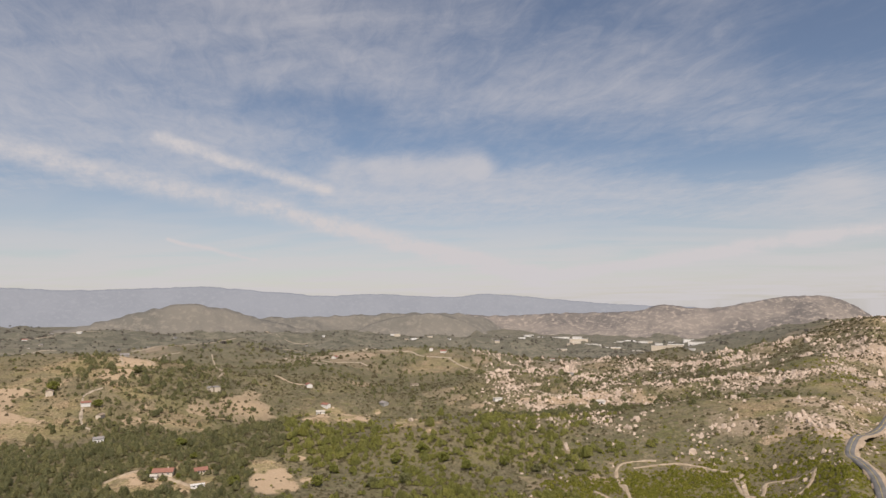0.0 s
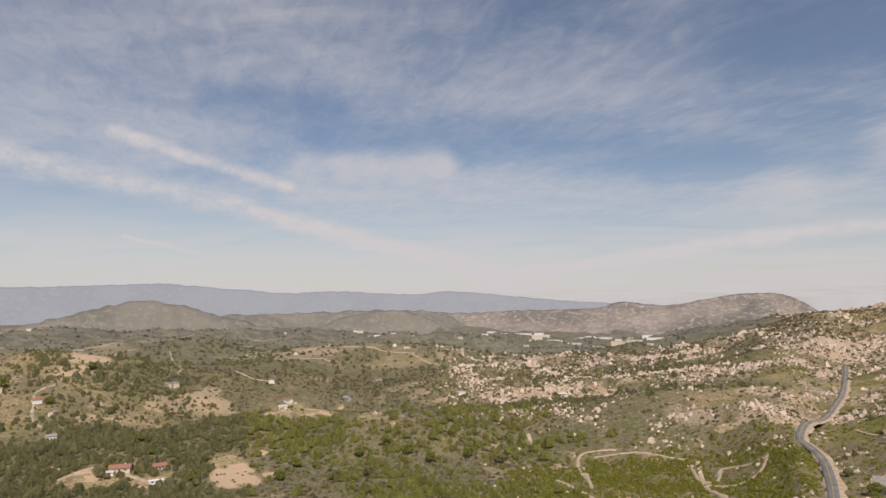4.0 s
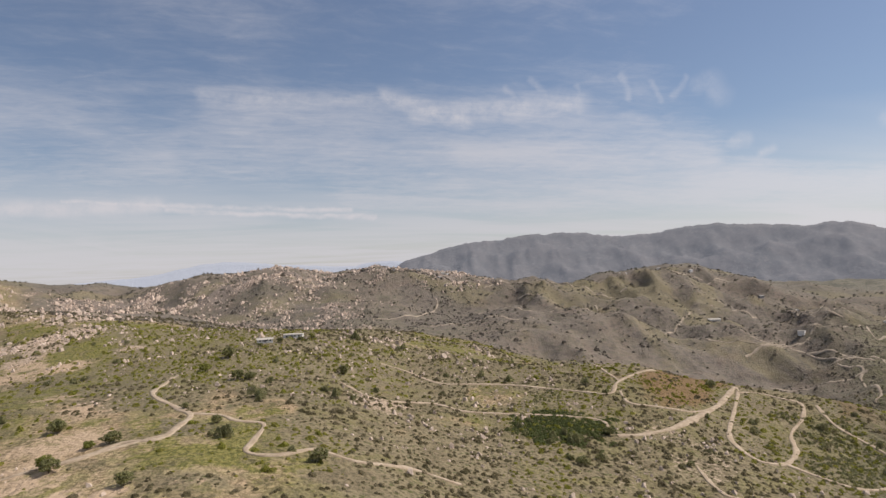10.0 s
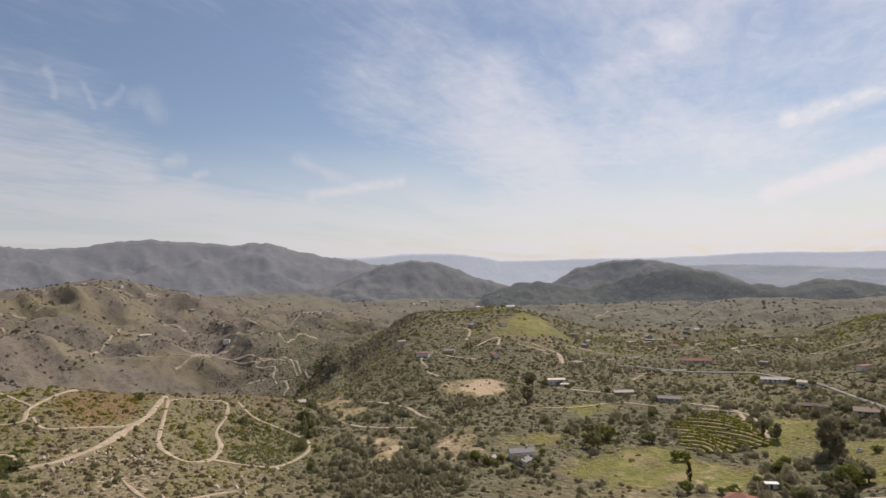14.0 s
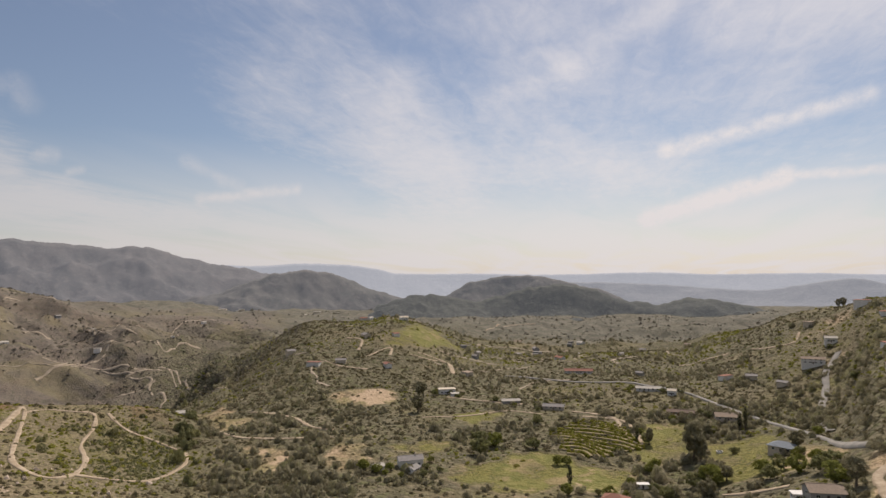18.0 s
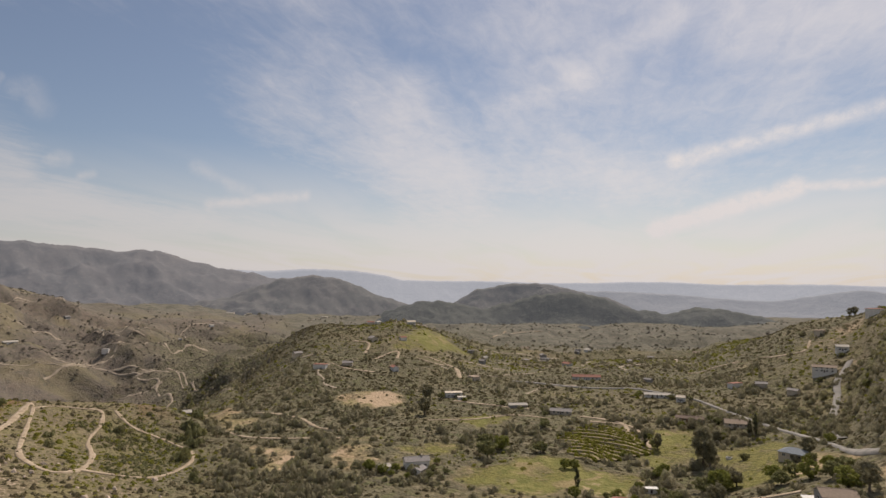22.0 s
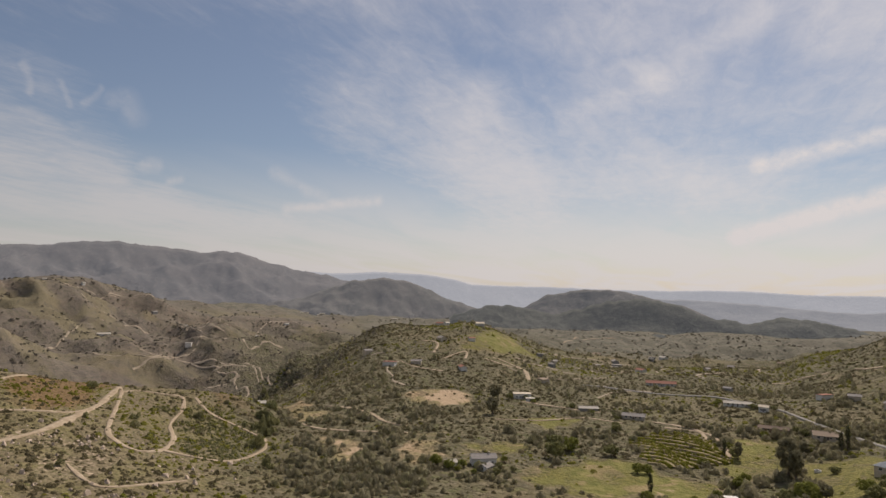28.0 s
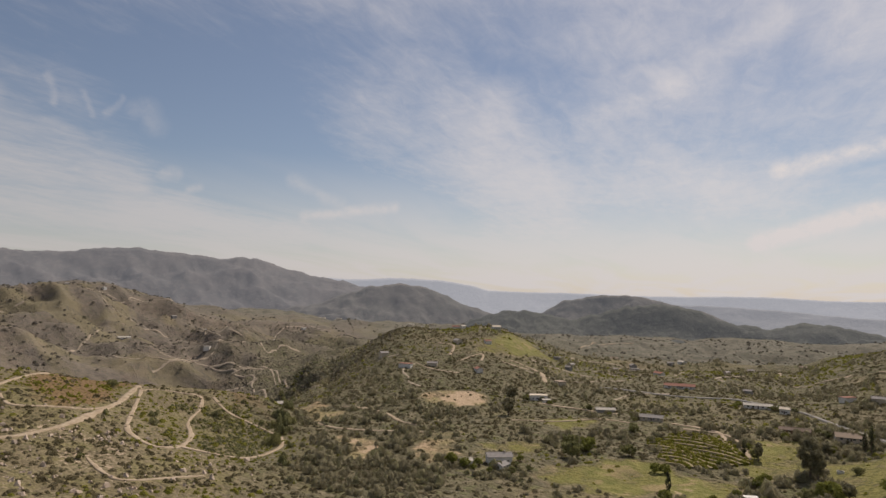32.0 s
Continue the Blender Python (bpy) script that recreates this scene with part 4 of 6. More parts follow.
TRACKS = [
    ([(160, 170), (212, 201), (242, 215), (246, 204), (250, 187), (256, 176), (262, 169), (266, 159), (276, 150), (287, 138), (296, 129)], 4.0),
    ([(265, 162), (275, 153), (286, 147), (288, 131), (308, 131), (332, 134), (350, 149), (376, 172), (395, 182), (421, 185), (441, 189)], 5.0),
    ([(336, 136), (333, 119), (322, 107), (315, 91), (289, 88), (273, 87), (268, 78), (269, 69), (280, 59), (278, 52), (276, 37), (289, 16), (288, -6)], 4.0),
    ([(543, 54), (534, 31), (505, 4), (503, -22), (500, -52), (484, -80), (469, -102), (461, -121), (491, -136), (545, -181)], 4.2),
    ([(491, -136), (530, -135), (574, -134)], 3.0),
    ([(441, 73), (415, 46), (436, 11), (424, -11), (423, -43), (411, -97), (393, -101)], 3.4),
    ([(384, -104), (389, -123), (410, -153), (465, -200), (518, -238)], 5.5),
    ([(465, -129), (441, -128), (437, -143), (439, -172), (461, -196)], 3.2),
    ([(518, -238), (502, -233), (454, -207), (409, -183), (390, -178), (370, -182), (371, -198), (393, -217), (427, -233), (458, -259), (483, -272), (494, -262), (505, -247), (502, -233)], 4.0),
    ([(480, -282), (448, -276), (418, -282), (390, -282), (367, -269), (353, -248), (346, -227), (354, -212), (371, -198)], 3.6),
    ([(351, -138), (323, -137), (312, -144), (314, -182)], 3.0),
    ([(313, -511), (279, -512), (251, -512), (234, -519)], 5.0),
    ([(443, -655), (420, -663), (397, -657), (369, -618)], 4.0),
    ([(53, -363), (35, -355), (21, -352)], 4.5),
    ([(190, -511), (156, -509), (137, -476), (122, -453)], 4.5),
    ([(-11, -282), (-16, -311), (-14, -336), (-23, -354)], 6.0),
    ([(165, 550), (205, 547), (232, 517)], 5.0), ([(238, 507), (213, 443), (206, 399), (196, 365)], 5.0), ([(150, 531), (138, 465)], 4.0), ([(262, 445), (240, 420), (222, 418), (213, 443)], 3.6), ([(196, 365), (176, 372), (168, 400)], 4.0), ([(120, 500), (132, 440), (128, 400)], 4.0),
    ([(405, 454), (420, 440), (438, 444)], 3.0), ([(353, 478), (331, 413), (335, 381)], 3.4), ([(296, 250), (262, 236), (230, 222), (206, 196), (188, 190)], 4.0),
    ([(142, 493), (147, 538), (158, 561), (179, 562), (188, 559)], 4.0),
    ([(230, 501), (216, 458), (222, 442), (239, 468), (251, 447), (262, 443)], 4.0),
    ([(-401, 613), (-365, 563)], 4.0), ([(-295, 544), (-275, 536)], 4.0),
    ([(-273, 516), (-258, 540), (-229, 532), (-198, 517)], 5.0),
    ([(-262, 991), (-235, 968), (-196, 958)], 5.0), ([(-457, 976), (-431, 931), (-408, 899)], 4.0), ([(-503, 985), (-447, 886)], 4.0),
]
TRACKS += [([(502, -551), (478, -548), (438, -549)], 4), ([(551, -648), (524, -645), (501, -610)], 4), ([(473, -592), (471, -635), (451, -608)], 4),
           ([(442, -636), (419, -644), (404, -660), (370, -617)], 4.5), ([(291, -435), (255, -470), (238, -489), (208, -492)], 3.5), ([(451, -395), (382, -382), (350, -368), (327, -368)], 4.5),
           ([(419, -337), (380, -328), (347, -336), (312, -352)], 3.5), ([(177, -500), (146, -503), (124, -469), (116, -446)], 4.5), ([(786, -1484), (792, -1632), (731, -1733)], 5),
           ([(168, -828), (124, -799), (106, -800)], 5), ([(81, -795), (40, -755), (33, -789)], 4)]
for line, wide in TRACKS:
    way("track", "pale sandy dirt track worn through the brush", line, wide * 0.66, TRACK, 0.4, 0.5)
for line in ([(1240, 129), (1272, 67), (1381, 14), (1418, 13)], [(1395, -339), (1309, -340), (1210, -341)], [(1022, -626), (1008, -678), (966, -685), (829, -609)],
             [(1548, -611), (1500, -662), (1482, -741)], [(1247, -352), (1225, -401), (1270, -463), (1348, -530)], [(1405, -787), (1400, -904), (1374, -980), (1219, -927)],
             [(1161, -565), (1110, -608), (1046, -636), (1019, -640)], [(1015, -632), (970, -641), (950, -625)], [(950, -625), (854, -588), (829, -563)], [(1328, -788), (1109, -704), (1313, -869), (1098, -745), (1109, -797), (1110, -844)], [(1413, -650), (1485, -737)], [(1461, -803), (1378, -825), (1540, -962)], [(994, -691), (846, -617), (826, -612)]):
    way("track", "pale dirt road cut across the far brush slope", line, 2.4, TRACK_FAR, 0.45, 0.5, verge=0.85)

for line, wide in (([(2250, -1404), (2100, -1528), (2008, -1685)], 34), ([(2330, -1290), (2215, -1420), (2160, -1540)], 22), ([(2120, -1380), (2020, -1480)], 16)):
    way("field", "pale strip of bare field in the far valley", line, wide, TRACK_FAR, 5.0, 0.3)



def valley_lanes():
    """Pale lanes that wind between the farms of both valleys."""
    rng = random.Random(31)
    for b0, b1, r0, r1, n in ((-38, 27, 820, 2300, 56), (133, 172, 640, 1400, 26), (96, 128, 1150, 1850, 16)):
        for k in range(n):
            b, r = radians(rng.uniform(b0, b1)), rng.uniform(r0, r1)
            x, y, way_to = r * math.sin(b), r * math.cos(b), math.pi / 2 - b + math.pi / 2 + rng.uniform(-0.9, 0.9)
            line = [(x, y)]
            for j in range(rng.randint(3, 6)):
                way_to += rng.uniform(-0.8, 0.8)
                x, y = x + math.cos(way_to) * r * 0.03, y + math.sin(way_to) * r * 0.03
                line.append((x, y))
            way("track", "pale dirt lane winding between far farms", line, rng.uniform(1.8, 3.2), TRACK_FAR, 0.5, 0.6, verge=0.8)


valley_lanes()

# ---- brush, boulders and woods: what nobody could count ----


def tuft_dome():
    """A small clump: a tip, a ring of three and a skirt of five."""
    v = [(0, 0, 1.0)] + [(0.62 * math.cos(a * 2.094), 0.62 * math.sin(a * 2.094), 0.74) for a in range(3)]
    v += [(math.cos(a * 1.2566 + 0.3), math.sin(a * 1.2566 + 0.3), -0.15) for a in range(5)]
    f = [(0, 1, 2), (0, 2, 3), (0, 3, 1), (1, 4, 5), (1, 5, 2), (2, 5, 6), (2, 6, 3), (3, 6, 7), (3, 7, 8), (3, 8, 1), (1, 8, 4)]
    return np.array(v), np.array(f)


def dome():
    """A rounded clump without a floor: a tip, a ring of five and a skirt of six."""
    v = [(0, 0, 1.0)]
    v += [(0.68 * math.cos(a * 2 * math.pi / 5), 0.68 * math.sin(a * 2 * math.pi / 5), 0.72) for a in range(5)]
    v += [(math.cos(a * math.pi / 3 + 0.3), math.sin(a * math.pi / 3 + 0.3), -0.15) for a in range(6)]
    f = [(0, 1 + a, 1 + (a + 1) % 5) for a in range(5)]
    i = j = 0
    while i < 5 or j < 6:
        a, b = 1 + i % 5, 6 + j % 6
        if j * 5 <= i * 6:
            f.append((a, b, 6 + (j + 1) % 6))
            j += 1
        else:
            f.append((a, b, 1 + (i + 1) % 5))
            i += 1
    return np.array(v), np.array(f)


def clumps(name, label, category, x, y, z, wide, tall, material, rng, jitter=0.22, smooth=False, form=dome):
    """Many clumps joined into one object."""
    v, f = form()
    n = len(x)
    turn = rng.uniform(0, 6.28, n)
    c, s = np.cos(turn)[:, None], np.sin(turn)[:, None]
    stretch = rng.uniform(0.8, 1.25, (n, 1))
    vx, vy = v[None, :, 0] * stretch, v[None, :, 1] / stretch
    k = 1 + rng.uniform(-jitter, jitter, (n, len(v)))
    px = (vx * c - vy * s) * k * wide[:, None] / 2 + x[:, None]
    py = (vx * s + vy * c) * k * wide[:, None] / 2 + y[:, None]
    pz = v[None, :, 2] * k * tall[:, None] + z[:, None]
    verts = np.stack([px, py, pz], axis=-1).reshape(-1, 3)
    faces = (f[None, :, :] + (np.arange(n) * len(v))[:, None, None]).reshape(-1, 3)
    ob = mesh_object(name, verts, faces, material, None, smooth)
    return tagged(ob, label, category, kind="stuff")


def leaf_material(name, *tones):
    """Foliage in several tones, one to a clump, with leafy grain."""
    m, tree, bsdf, place = surface(name, 0.85)
    geo = tree.nodes.new("ShaderNodeNewGeometry")
    ramp = tree.nodes.new("ShaderNodeValToRGB")
    while len(ramp.color_ramp.elements) < len(tones):
        ramp.color_ramp.elements.new(0.5)
    for i, (e, t) in enumerate(zip(ramp.color_ramp.elements, tones)):
        e.position, e.color = i / (len(tones) - 1), (*t, 1)
    tree.links.new(geo.outputs["Random Per Island"], ramp.inputs[0])
    grain = noise_node(tree, place, 1.3, 3.0, 0.7)
    dark = mix_colour(tree, span(tree, grain, 0.35, 0.65), tuple(v * 0.8 for v in tones[0]), ramp.outputs[0])
    tree.links.new(dark, bsdf.inputs["Base Color"])
    bump(tree, bsdf, grain, 0.4, 0.4)
    thin = tree.nodes.new("ShaderNodeBsdfTranslucent")
    tree.links.new(dark, thin.inputs["Color"])
    # gaps between the leaves
    gap = tree.nodes.new("ShaderNodeBsdfTransparent")
    mix = node(tree, "ShaderNodeMixShader", Fac=0.56)
    tree.links.new(bsdf.outputs[0], mix.inputs[1])
    tree.links.new(thin.outputs[0], mix.inputs[2])
    holes = tree.nodes.new("ShaderNodeMixShader")
    tree.links.new(span(tree, noise_node(tree, place, 2.0, 3.0, 0.75), 0.47, 0.62), holes.inputs[0])
    tree.links.new(mix.outputs[0], holes.inputs[1])
    tree.links.new(gap.outputs[0], holes.inputs[2])
    tree.links.new(holes.outputs[0], tree.nodes["Material Output"].inputs["Surface"])
    return m


def stone_material(name, *tones):
    m, tree, bsdf, place = surface(name, 0.9)
    geo = tree.nodes.new("ShaderNodeNewGeometry")
    n1, n2 = noise_node(tree, place, 0.5, 5.0, 0.6), noise_node(tree, place, 2.5, 3.0, 0.7)
    c = mix_colour(tree, geo.outputs["Random Per Island"], tones[0], tones[1])
    c = mix_colour(tree, span(tree, n1, 0.5, 0.75, 0.0, 0.6), c, tones[2])
    tree.links.new(c, bsdf.inputs["Base Color"])
    bump(tree, bsdf, n2, 0.5, 0.3)
    return m


BRUSH = leaf_material("grey_green_brush", (0.14, 0.122, 0.068), (0.195, 0.17, 0.09), (0.25, 0.215, 0.125), (0.29, 0.245, 0.16), (0.17, 0.165, 0.078))
GREEN = leaf_material("fresh_green_bushes", (0.205, 0.215, 0.036), (0.275, 0.272, 0.046), (0.365, 0.34, 0.066), (0.26, 0.24, 0.068))
WOODS = leaf_material("woodland_leaves", (0.178, 0.182, 0.0897), (0.236, 0.236, 0.109), (0.299, 0.287, 0.136), (0.368, 0.345, 0.149), (0.31, 0.276, 0.172))
# Greyer woods of the south; tones raised to offset their backlit, shaded sides.
BACKLIT_WOODS = leaf_material("backlit_grey_leaves", (0.276, 0.253, 0.167), (0.362, 0.33, 0.213), (0.448, 0.408, 0.27), (0.345, 0.345, 0.172), (0.494, 0.443, 0.31))
LIVE_OAK = leaf_material("live_oak_leaves", (0.23, 0.24, 0.075), (0.32, 0.32, 0.09), (0.43, 0.41, 0.11), (0.27, 0.26, 0.105))
GROVE_LEAF = leaf_material("grove_leaves", (0.104, 0.128, 0.044), (0.128, 0.152, 0.052), (0.16, 0.176, 0.064))
ASHEN = leaf_material("ashen_brush", (0.15, 0.135, 0.115), (0.20, 0.178, 0.15), (0.245, 0.215, 0.175), (0.20, 0.195, 0.125))
GRANITE = stone_material("pale_granite", (0.56, 0.455, 0.365), (0.42, 0.335, 0.265), (0.64, 0.54, 0.44))


def sow(rng, n, b0, b1, r0, r1):
    """Places spread evenly over a sector of the plan."""
    b = np.radians(rng.uniform(b0, b1, n))
    r = np.sqrt(rng.uniform(r0 ** 2, r1 ** 2, n))
    return np.sin(b) * r, np.cos(b) * r


KEEP_CLEAR = []
for pts, wide in [(NORTH_ROAD, 9), (SOUTH_ROAD, 6), *TRACKS]:
    KEEP_CLEAR.append((resample(pts, 6.0), wide * 0.33 + 0.3))


def off_roads(x, y):
    ok = np.ones(len(x), bool)
    for line, gap in KEEP_CLEAR:
        lo, hi = line.min(axis=0) - gap - 4, line.max(axis=0) + gap + 4
        k = np.nonzero((x > lo[0]) & (x < hi[0]) & (y > lo[1]) & (y < hi[1]))[0]
        if len(k):
            d = np.min(np.hypot(x[k, None] - line[None, :, 0], y[k, None] - line[None, :, 1]), axis=1)
            ok[k[d < gap + 1.0]] = False
    return ok


def scatter():
    rng = np.random.default_rng(7)
    # brush on the near hills
    x, y = sow(rng, 330000, -42, 192, 170, 1050)
    r = np.hypot(x, y)
    brush, grass, bare, rock, rust, ash = cover_of(x, y)
    chance = np.clip(brush * 1.05 - 0.12, 0.05, 1) * np.clip(1 - 0.55 * bare, 0, 1) * np.clip(1.25 - r / 1100, 0.5, 1)
    keep = (rng.uniform(0, 1, len(x)) < chance * 0.54) & off_roads(x, y)
    x, y, r, green = x[keep], y[keep], r[keep], (grass + 0.35 * fbm(x, y, 70, 2, 77) + rng.normal(0, 0.12, len(x)))[keep]
    size = np.clip(rng.lognormal(0.42, 0.42, len(x)), 0.7, 3.6) * (0.85 + r / 1500)
    z = land(x, y)
    fresh = green > 0.42
    for name, label, mat, sel in (("chaparral", "grey-green chaparral brush covering the dry slopes", BRUSH, ~fresh), ("green_brush", "fresh olive-green bushes on the grassy slopes", GREEN, fresh)):
        clumps(name, label, "brush", x[sel], y[sel], z[sel], size[sel] * 1.25, size[sel] * rng.uniform(0.32, 0.58, sel.sum()), mat, rng, form=tuft_dome)
    # a dense thicket of fresh shrubs beside the north road
    x, y = sow(rng, 26000, 8, 36, 200, 620)
    keep = (rng.uniform(0, 1, len(x)) < 0.62 * union(SHRUBS[:1], x, y, 20.0) * np.clip(0.75 + 1.2 * fbm(x, y, 34, 3, 79), 0, 1)) & off_roads(x, y)
    x, y = x[keep], y[keep]
    size = np.clip(rng.lognormal(0.75, 0.35, len(x)), 1.0, 4)
    clumps("green_brush", "dense thicket of fresh olive-green shrubs between sandy trails", "brush", x, y, land(x, y), size * 1.2, size * 0.55, GREEN, rng, form=tuft_dome)
    x, y = sow(rng, 15000, 98, 128, 380, 600)
    keep = (rng.uniform(0, 1, len(x)) < 0.6 * union(SHRUBS[-2:], x, y, 20.0) * np.clip(0.6 + 1.2 * fbm(x, y, 34, 3, 79), 0, 1)) & off_roads(x, y)
    x, y = x[keep], y[keep]
    size = np.clip(rng.lognormal(0.55, 0.35, len(x)), 0.9, 3.4)
    clumps("green_brush", "dark green shrubs inside the looping dirt tracks", "brush", x, y, land(x, y), size * 1.25, size * 0.5, WOODS, rng, form=tuft_dome)
    # boulders
    x, y = sow(rng, 330000, -10, 135, 230, 1790)
    rock = cover_of(x, y)[3] * np.clip(0.35 + 4.5 * (gullied(x, y, 70, 2, 97) - 0.58), 0.2, 1.5)
    far = np.hypot(x, y)
    keep = (rng.uniform(0, 1, len(x)) < rock ** 1.2 * np.where(far > 1480, 0.75, np.where(far > 620, 0.85, 0.62))) & off_roads(x, y)
    x, y, far = x[keep], y[keep], far[keep]
    size = np.clip(rng.lognormal(0.68, 0.6, len(x)), 0.6, np.where(far < 600, 4.5, 9.0)) * np.where(far > 1400, 1.45, 0.62 + far / 1900)
    clumps("boulders", "pale weathered granite boulders strewn over the slopes", "boulders", x, y, land(x, y) - size * 0.08, size, size * rng.uniform(0.35, 0.75, len(x)), GRANITE, rng, 0.36, form=tuft_dome)
    # woods: each tree a few rounded masses of leaves
    xa, ya = sow(rng, 60000, -42, 192, 250, 800)
    xb, yb = sow(rng, 62000, -42, 192, 800, 1500)
    xc, yc = sow(rng, 14000, 126, 192, 330, 1300)
    x, y = np.concatenate([xa, xb, xc]), np.concatenate([ya, yb, yc])
    b = (np.degrees(np.arctan2(x, y)) + 90) % 360 - 90
    r = np.hypot(x, y)
    brush, grass, bare, rock, rust, ash = cover_of(x, y)
    thick = (0.75 * band(b, -60, -6, 8) + 0.34 * band(b, -6, 14, 6)) * band(r, 450, 800, 60) + 0.07 * band(b, 8, 26, 6) * band(r, 480, 640, 30) + 0.5 * band(b, 126, 172, 4) * (band(r, 330, 520, 60) + 0.3 * band(r, 520, 1300, 60)) + 0.3 * band(b, 170, 192, 4) * band(r, 300, 900, 60)
    thick = thick + 0.45 * band(b, -60, -17, 4) * band(r, 560, 1050, 60) + 0.2 * band(b, -60, 30, 5) * band(r, 740, 1500, 60) + 0.012 * band(b, 36, 126, 4) * band(r, 250, 700, 60) + 0.4 * union(GROVE, x, y, 3.0)
    thick = thick * np.clip(0.5 + 1.7 * fbm(x, y, 90, 3, 83), 0.06, 1.5) * (1 - np.maximum(union(BARE, x, y), union(GRASS, x, y))) * (1 - union([TERRACE], x, y))
    keep = (rng.uniform(0, 1, len(x)) < thick) & off_roads(x, y)
    x, y = x[keep], y[keep]
    size = np.clip(rng.lognormal(1.6, 0.4, len(x)), 2.2, 12) * np.where(b[keep] > 126, 0.85, 1.0)
    b, r, z = b[keep], r[keep], land(x, y)
    px, py, pw, ph, pz, pb, pr = [], [], [], [], [], [], []
    for k in range(4):
        near = r < (5000, 900, 680, 560)[k]
        n, wide = near.sum(), size[near]
        a, off = rng.uniform(0, 6.28, n), wide * (0.0 if k == 0 else 0.32)
        w = wide * rng.uniform(0.5, 0.8, n) * np.where(r[near] < 900, 1.0, 1.35)
        for out, v in ((px, x[near] + np.cos(a) * off), (py, y[near] + np.sin(a) * off), (pw, w), (ph, w * rng.uniform(0.5, 0.8, n)), (pz, z[near] + wide * rng.uniform(0.04, 0.3, n)), (pb, b[near]), (pr, r[near])):
            out.append(v)
    px, py, pz, pw, ph, pb, pr = (np.concatenate(v) for v in (px, py, pz, pw, ph, pb, pr))
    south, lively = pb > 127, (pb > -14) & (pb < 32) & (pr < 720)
    for label, mat, sel in (("dark green oaks and tall brush in the hollows", WOODS, ~south & ~lively), ("bright green live oaks below the north road", LIVE_OAK, lively), ("dense grey-green oak woods around the southern fields", BACKLIT_WOODS, south)):
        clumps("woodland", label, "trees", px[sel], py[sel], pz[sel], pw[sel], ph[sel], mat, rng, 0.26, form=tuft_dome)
    # a dark green grove on the near hill
    x, y = sow(rng, 16000, 92, 108, 340, 450)
    keep = (rng.uniform(0, 1, len(x)) < 0.42 * union(GROVE[:1], x, y, 22.0)) & off_roads(x, y)
    x, y = x[keep], y[keep]
    size = np.clip(rng.lognormal(0.95, 0.3, len(x)), 1.5, 4.5)
    clumps("grove", "dense dark green grove on the dry hillside", "trees", x, y, land(x, y), size, size * 0.28, GROVE_LEAF, rng, form=tuft_dome)
    # farther valley trees, and brush on the ashen hills
    x, y = sow(rng, 52000, -42, 192, 1050, 2800)
    b = (np.degrees(np.arctan2(x, y)) + 90) % 360 - 90
    ash = cover_of(x, y)[5]
    n = fbm(x, y, 260, 3, 91)
    keep = rng.uniform(0, 1, len(x)) < np.clip(0.33 + 0.5 * n + 0.22 * (b < 34), 0.03, 0.9) * (1 - 0.3 * ash)
    xc, yc = sow(rng, 14000, 14, 66, 1040, 1500)
    kc = fbm(xc, yc, 60, 3, 93) > -0.2
    x, y, ash = np.concatenate([x[keep], xc[kc]]), np.concatenate([y[keep], yc[kc]]), np.concatenate([ash[keep], 0 * xc[kc]])
    size = np.clip(rng.lognormal(1.75, 0.35, len(x)), 3, 14)
    xd, yd = sow(rng, 26000, 58, 136, 860, 1900)
    kd = fbm(xd, yd, 90, 3, 95) + rng.normal(0, 0.2, len(xd)) > -0.05
    size[-kc.sum():] *= 0.55
    x, y, ash = np.concatenate([x, xd[kd]]), np.concatenate([y, yd[kd]]), np.concatenate([ash, 1 + 0 * xd[kd]])
    size = np.concatenate([size, np.clip(rng.lognormal(1.15, 0.4, kd.sum()), 1.8, 8)])
    for name, label, mat, sel in (("valley_trees", "scattered trees and hedges across the hazy valley", BRUSH, ash < 0.5), ("hill_brush", "dark ashen brush on the far hillsides", ASHEN, ash >= 0.5)):
        clumps(name, label, "trees", x[sel], y[sel], land(x, y)[sel], size[sel], size[sel] * 0.45, mat, rng, form=tuft_dome)


scatter()

# ---- trees that stand alone ----


def solid(name, verts, faces, material, parent=None, label="", place=None):
    """One mesh from corner places and faces of any size."""
    me = bpy.data.meshes.new(name)
    me.from_pydata([tuple(v) for v in verts], [], [tuple(f) for f in faces])
    me.update()
    me.materials.append(material)
    ob = new(name, me)
    ob.parent = parent
    if place is not None:
        ob.matrix_basis = place
    return tagged(ob, label)


def limb_shape(path, radii, sides=7):
    verts, faces = [], []
    for (x, y, z), r in zip(path, radii):
        verts += [(x + r * math.cos(a * 2 * math.pi / sides), y + r * math.sin(a * 2 * math.pi / sides), z) for a in range(sides)]
    for k in range(len(path) - 1):
        faces += [(k * sides + a, k * sides + (a + 1) % sides, (k + 1) * sides + (a + 1) % sides, (k + 1) * sides + a) for a in range(sides)]
    return verts, faces


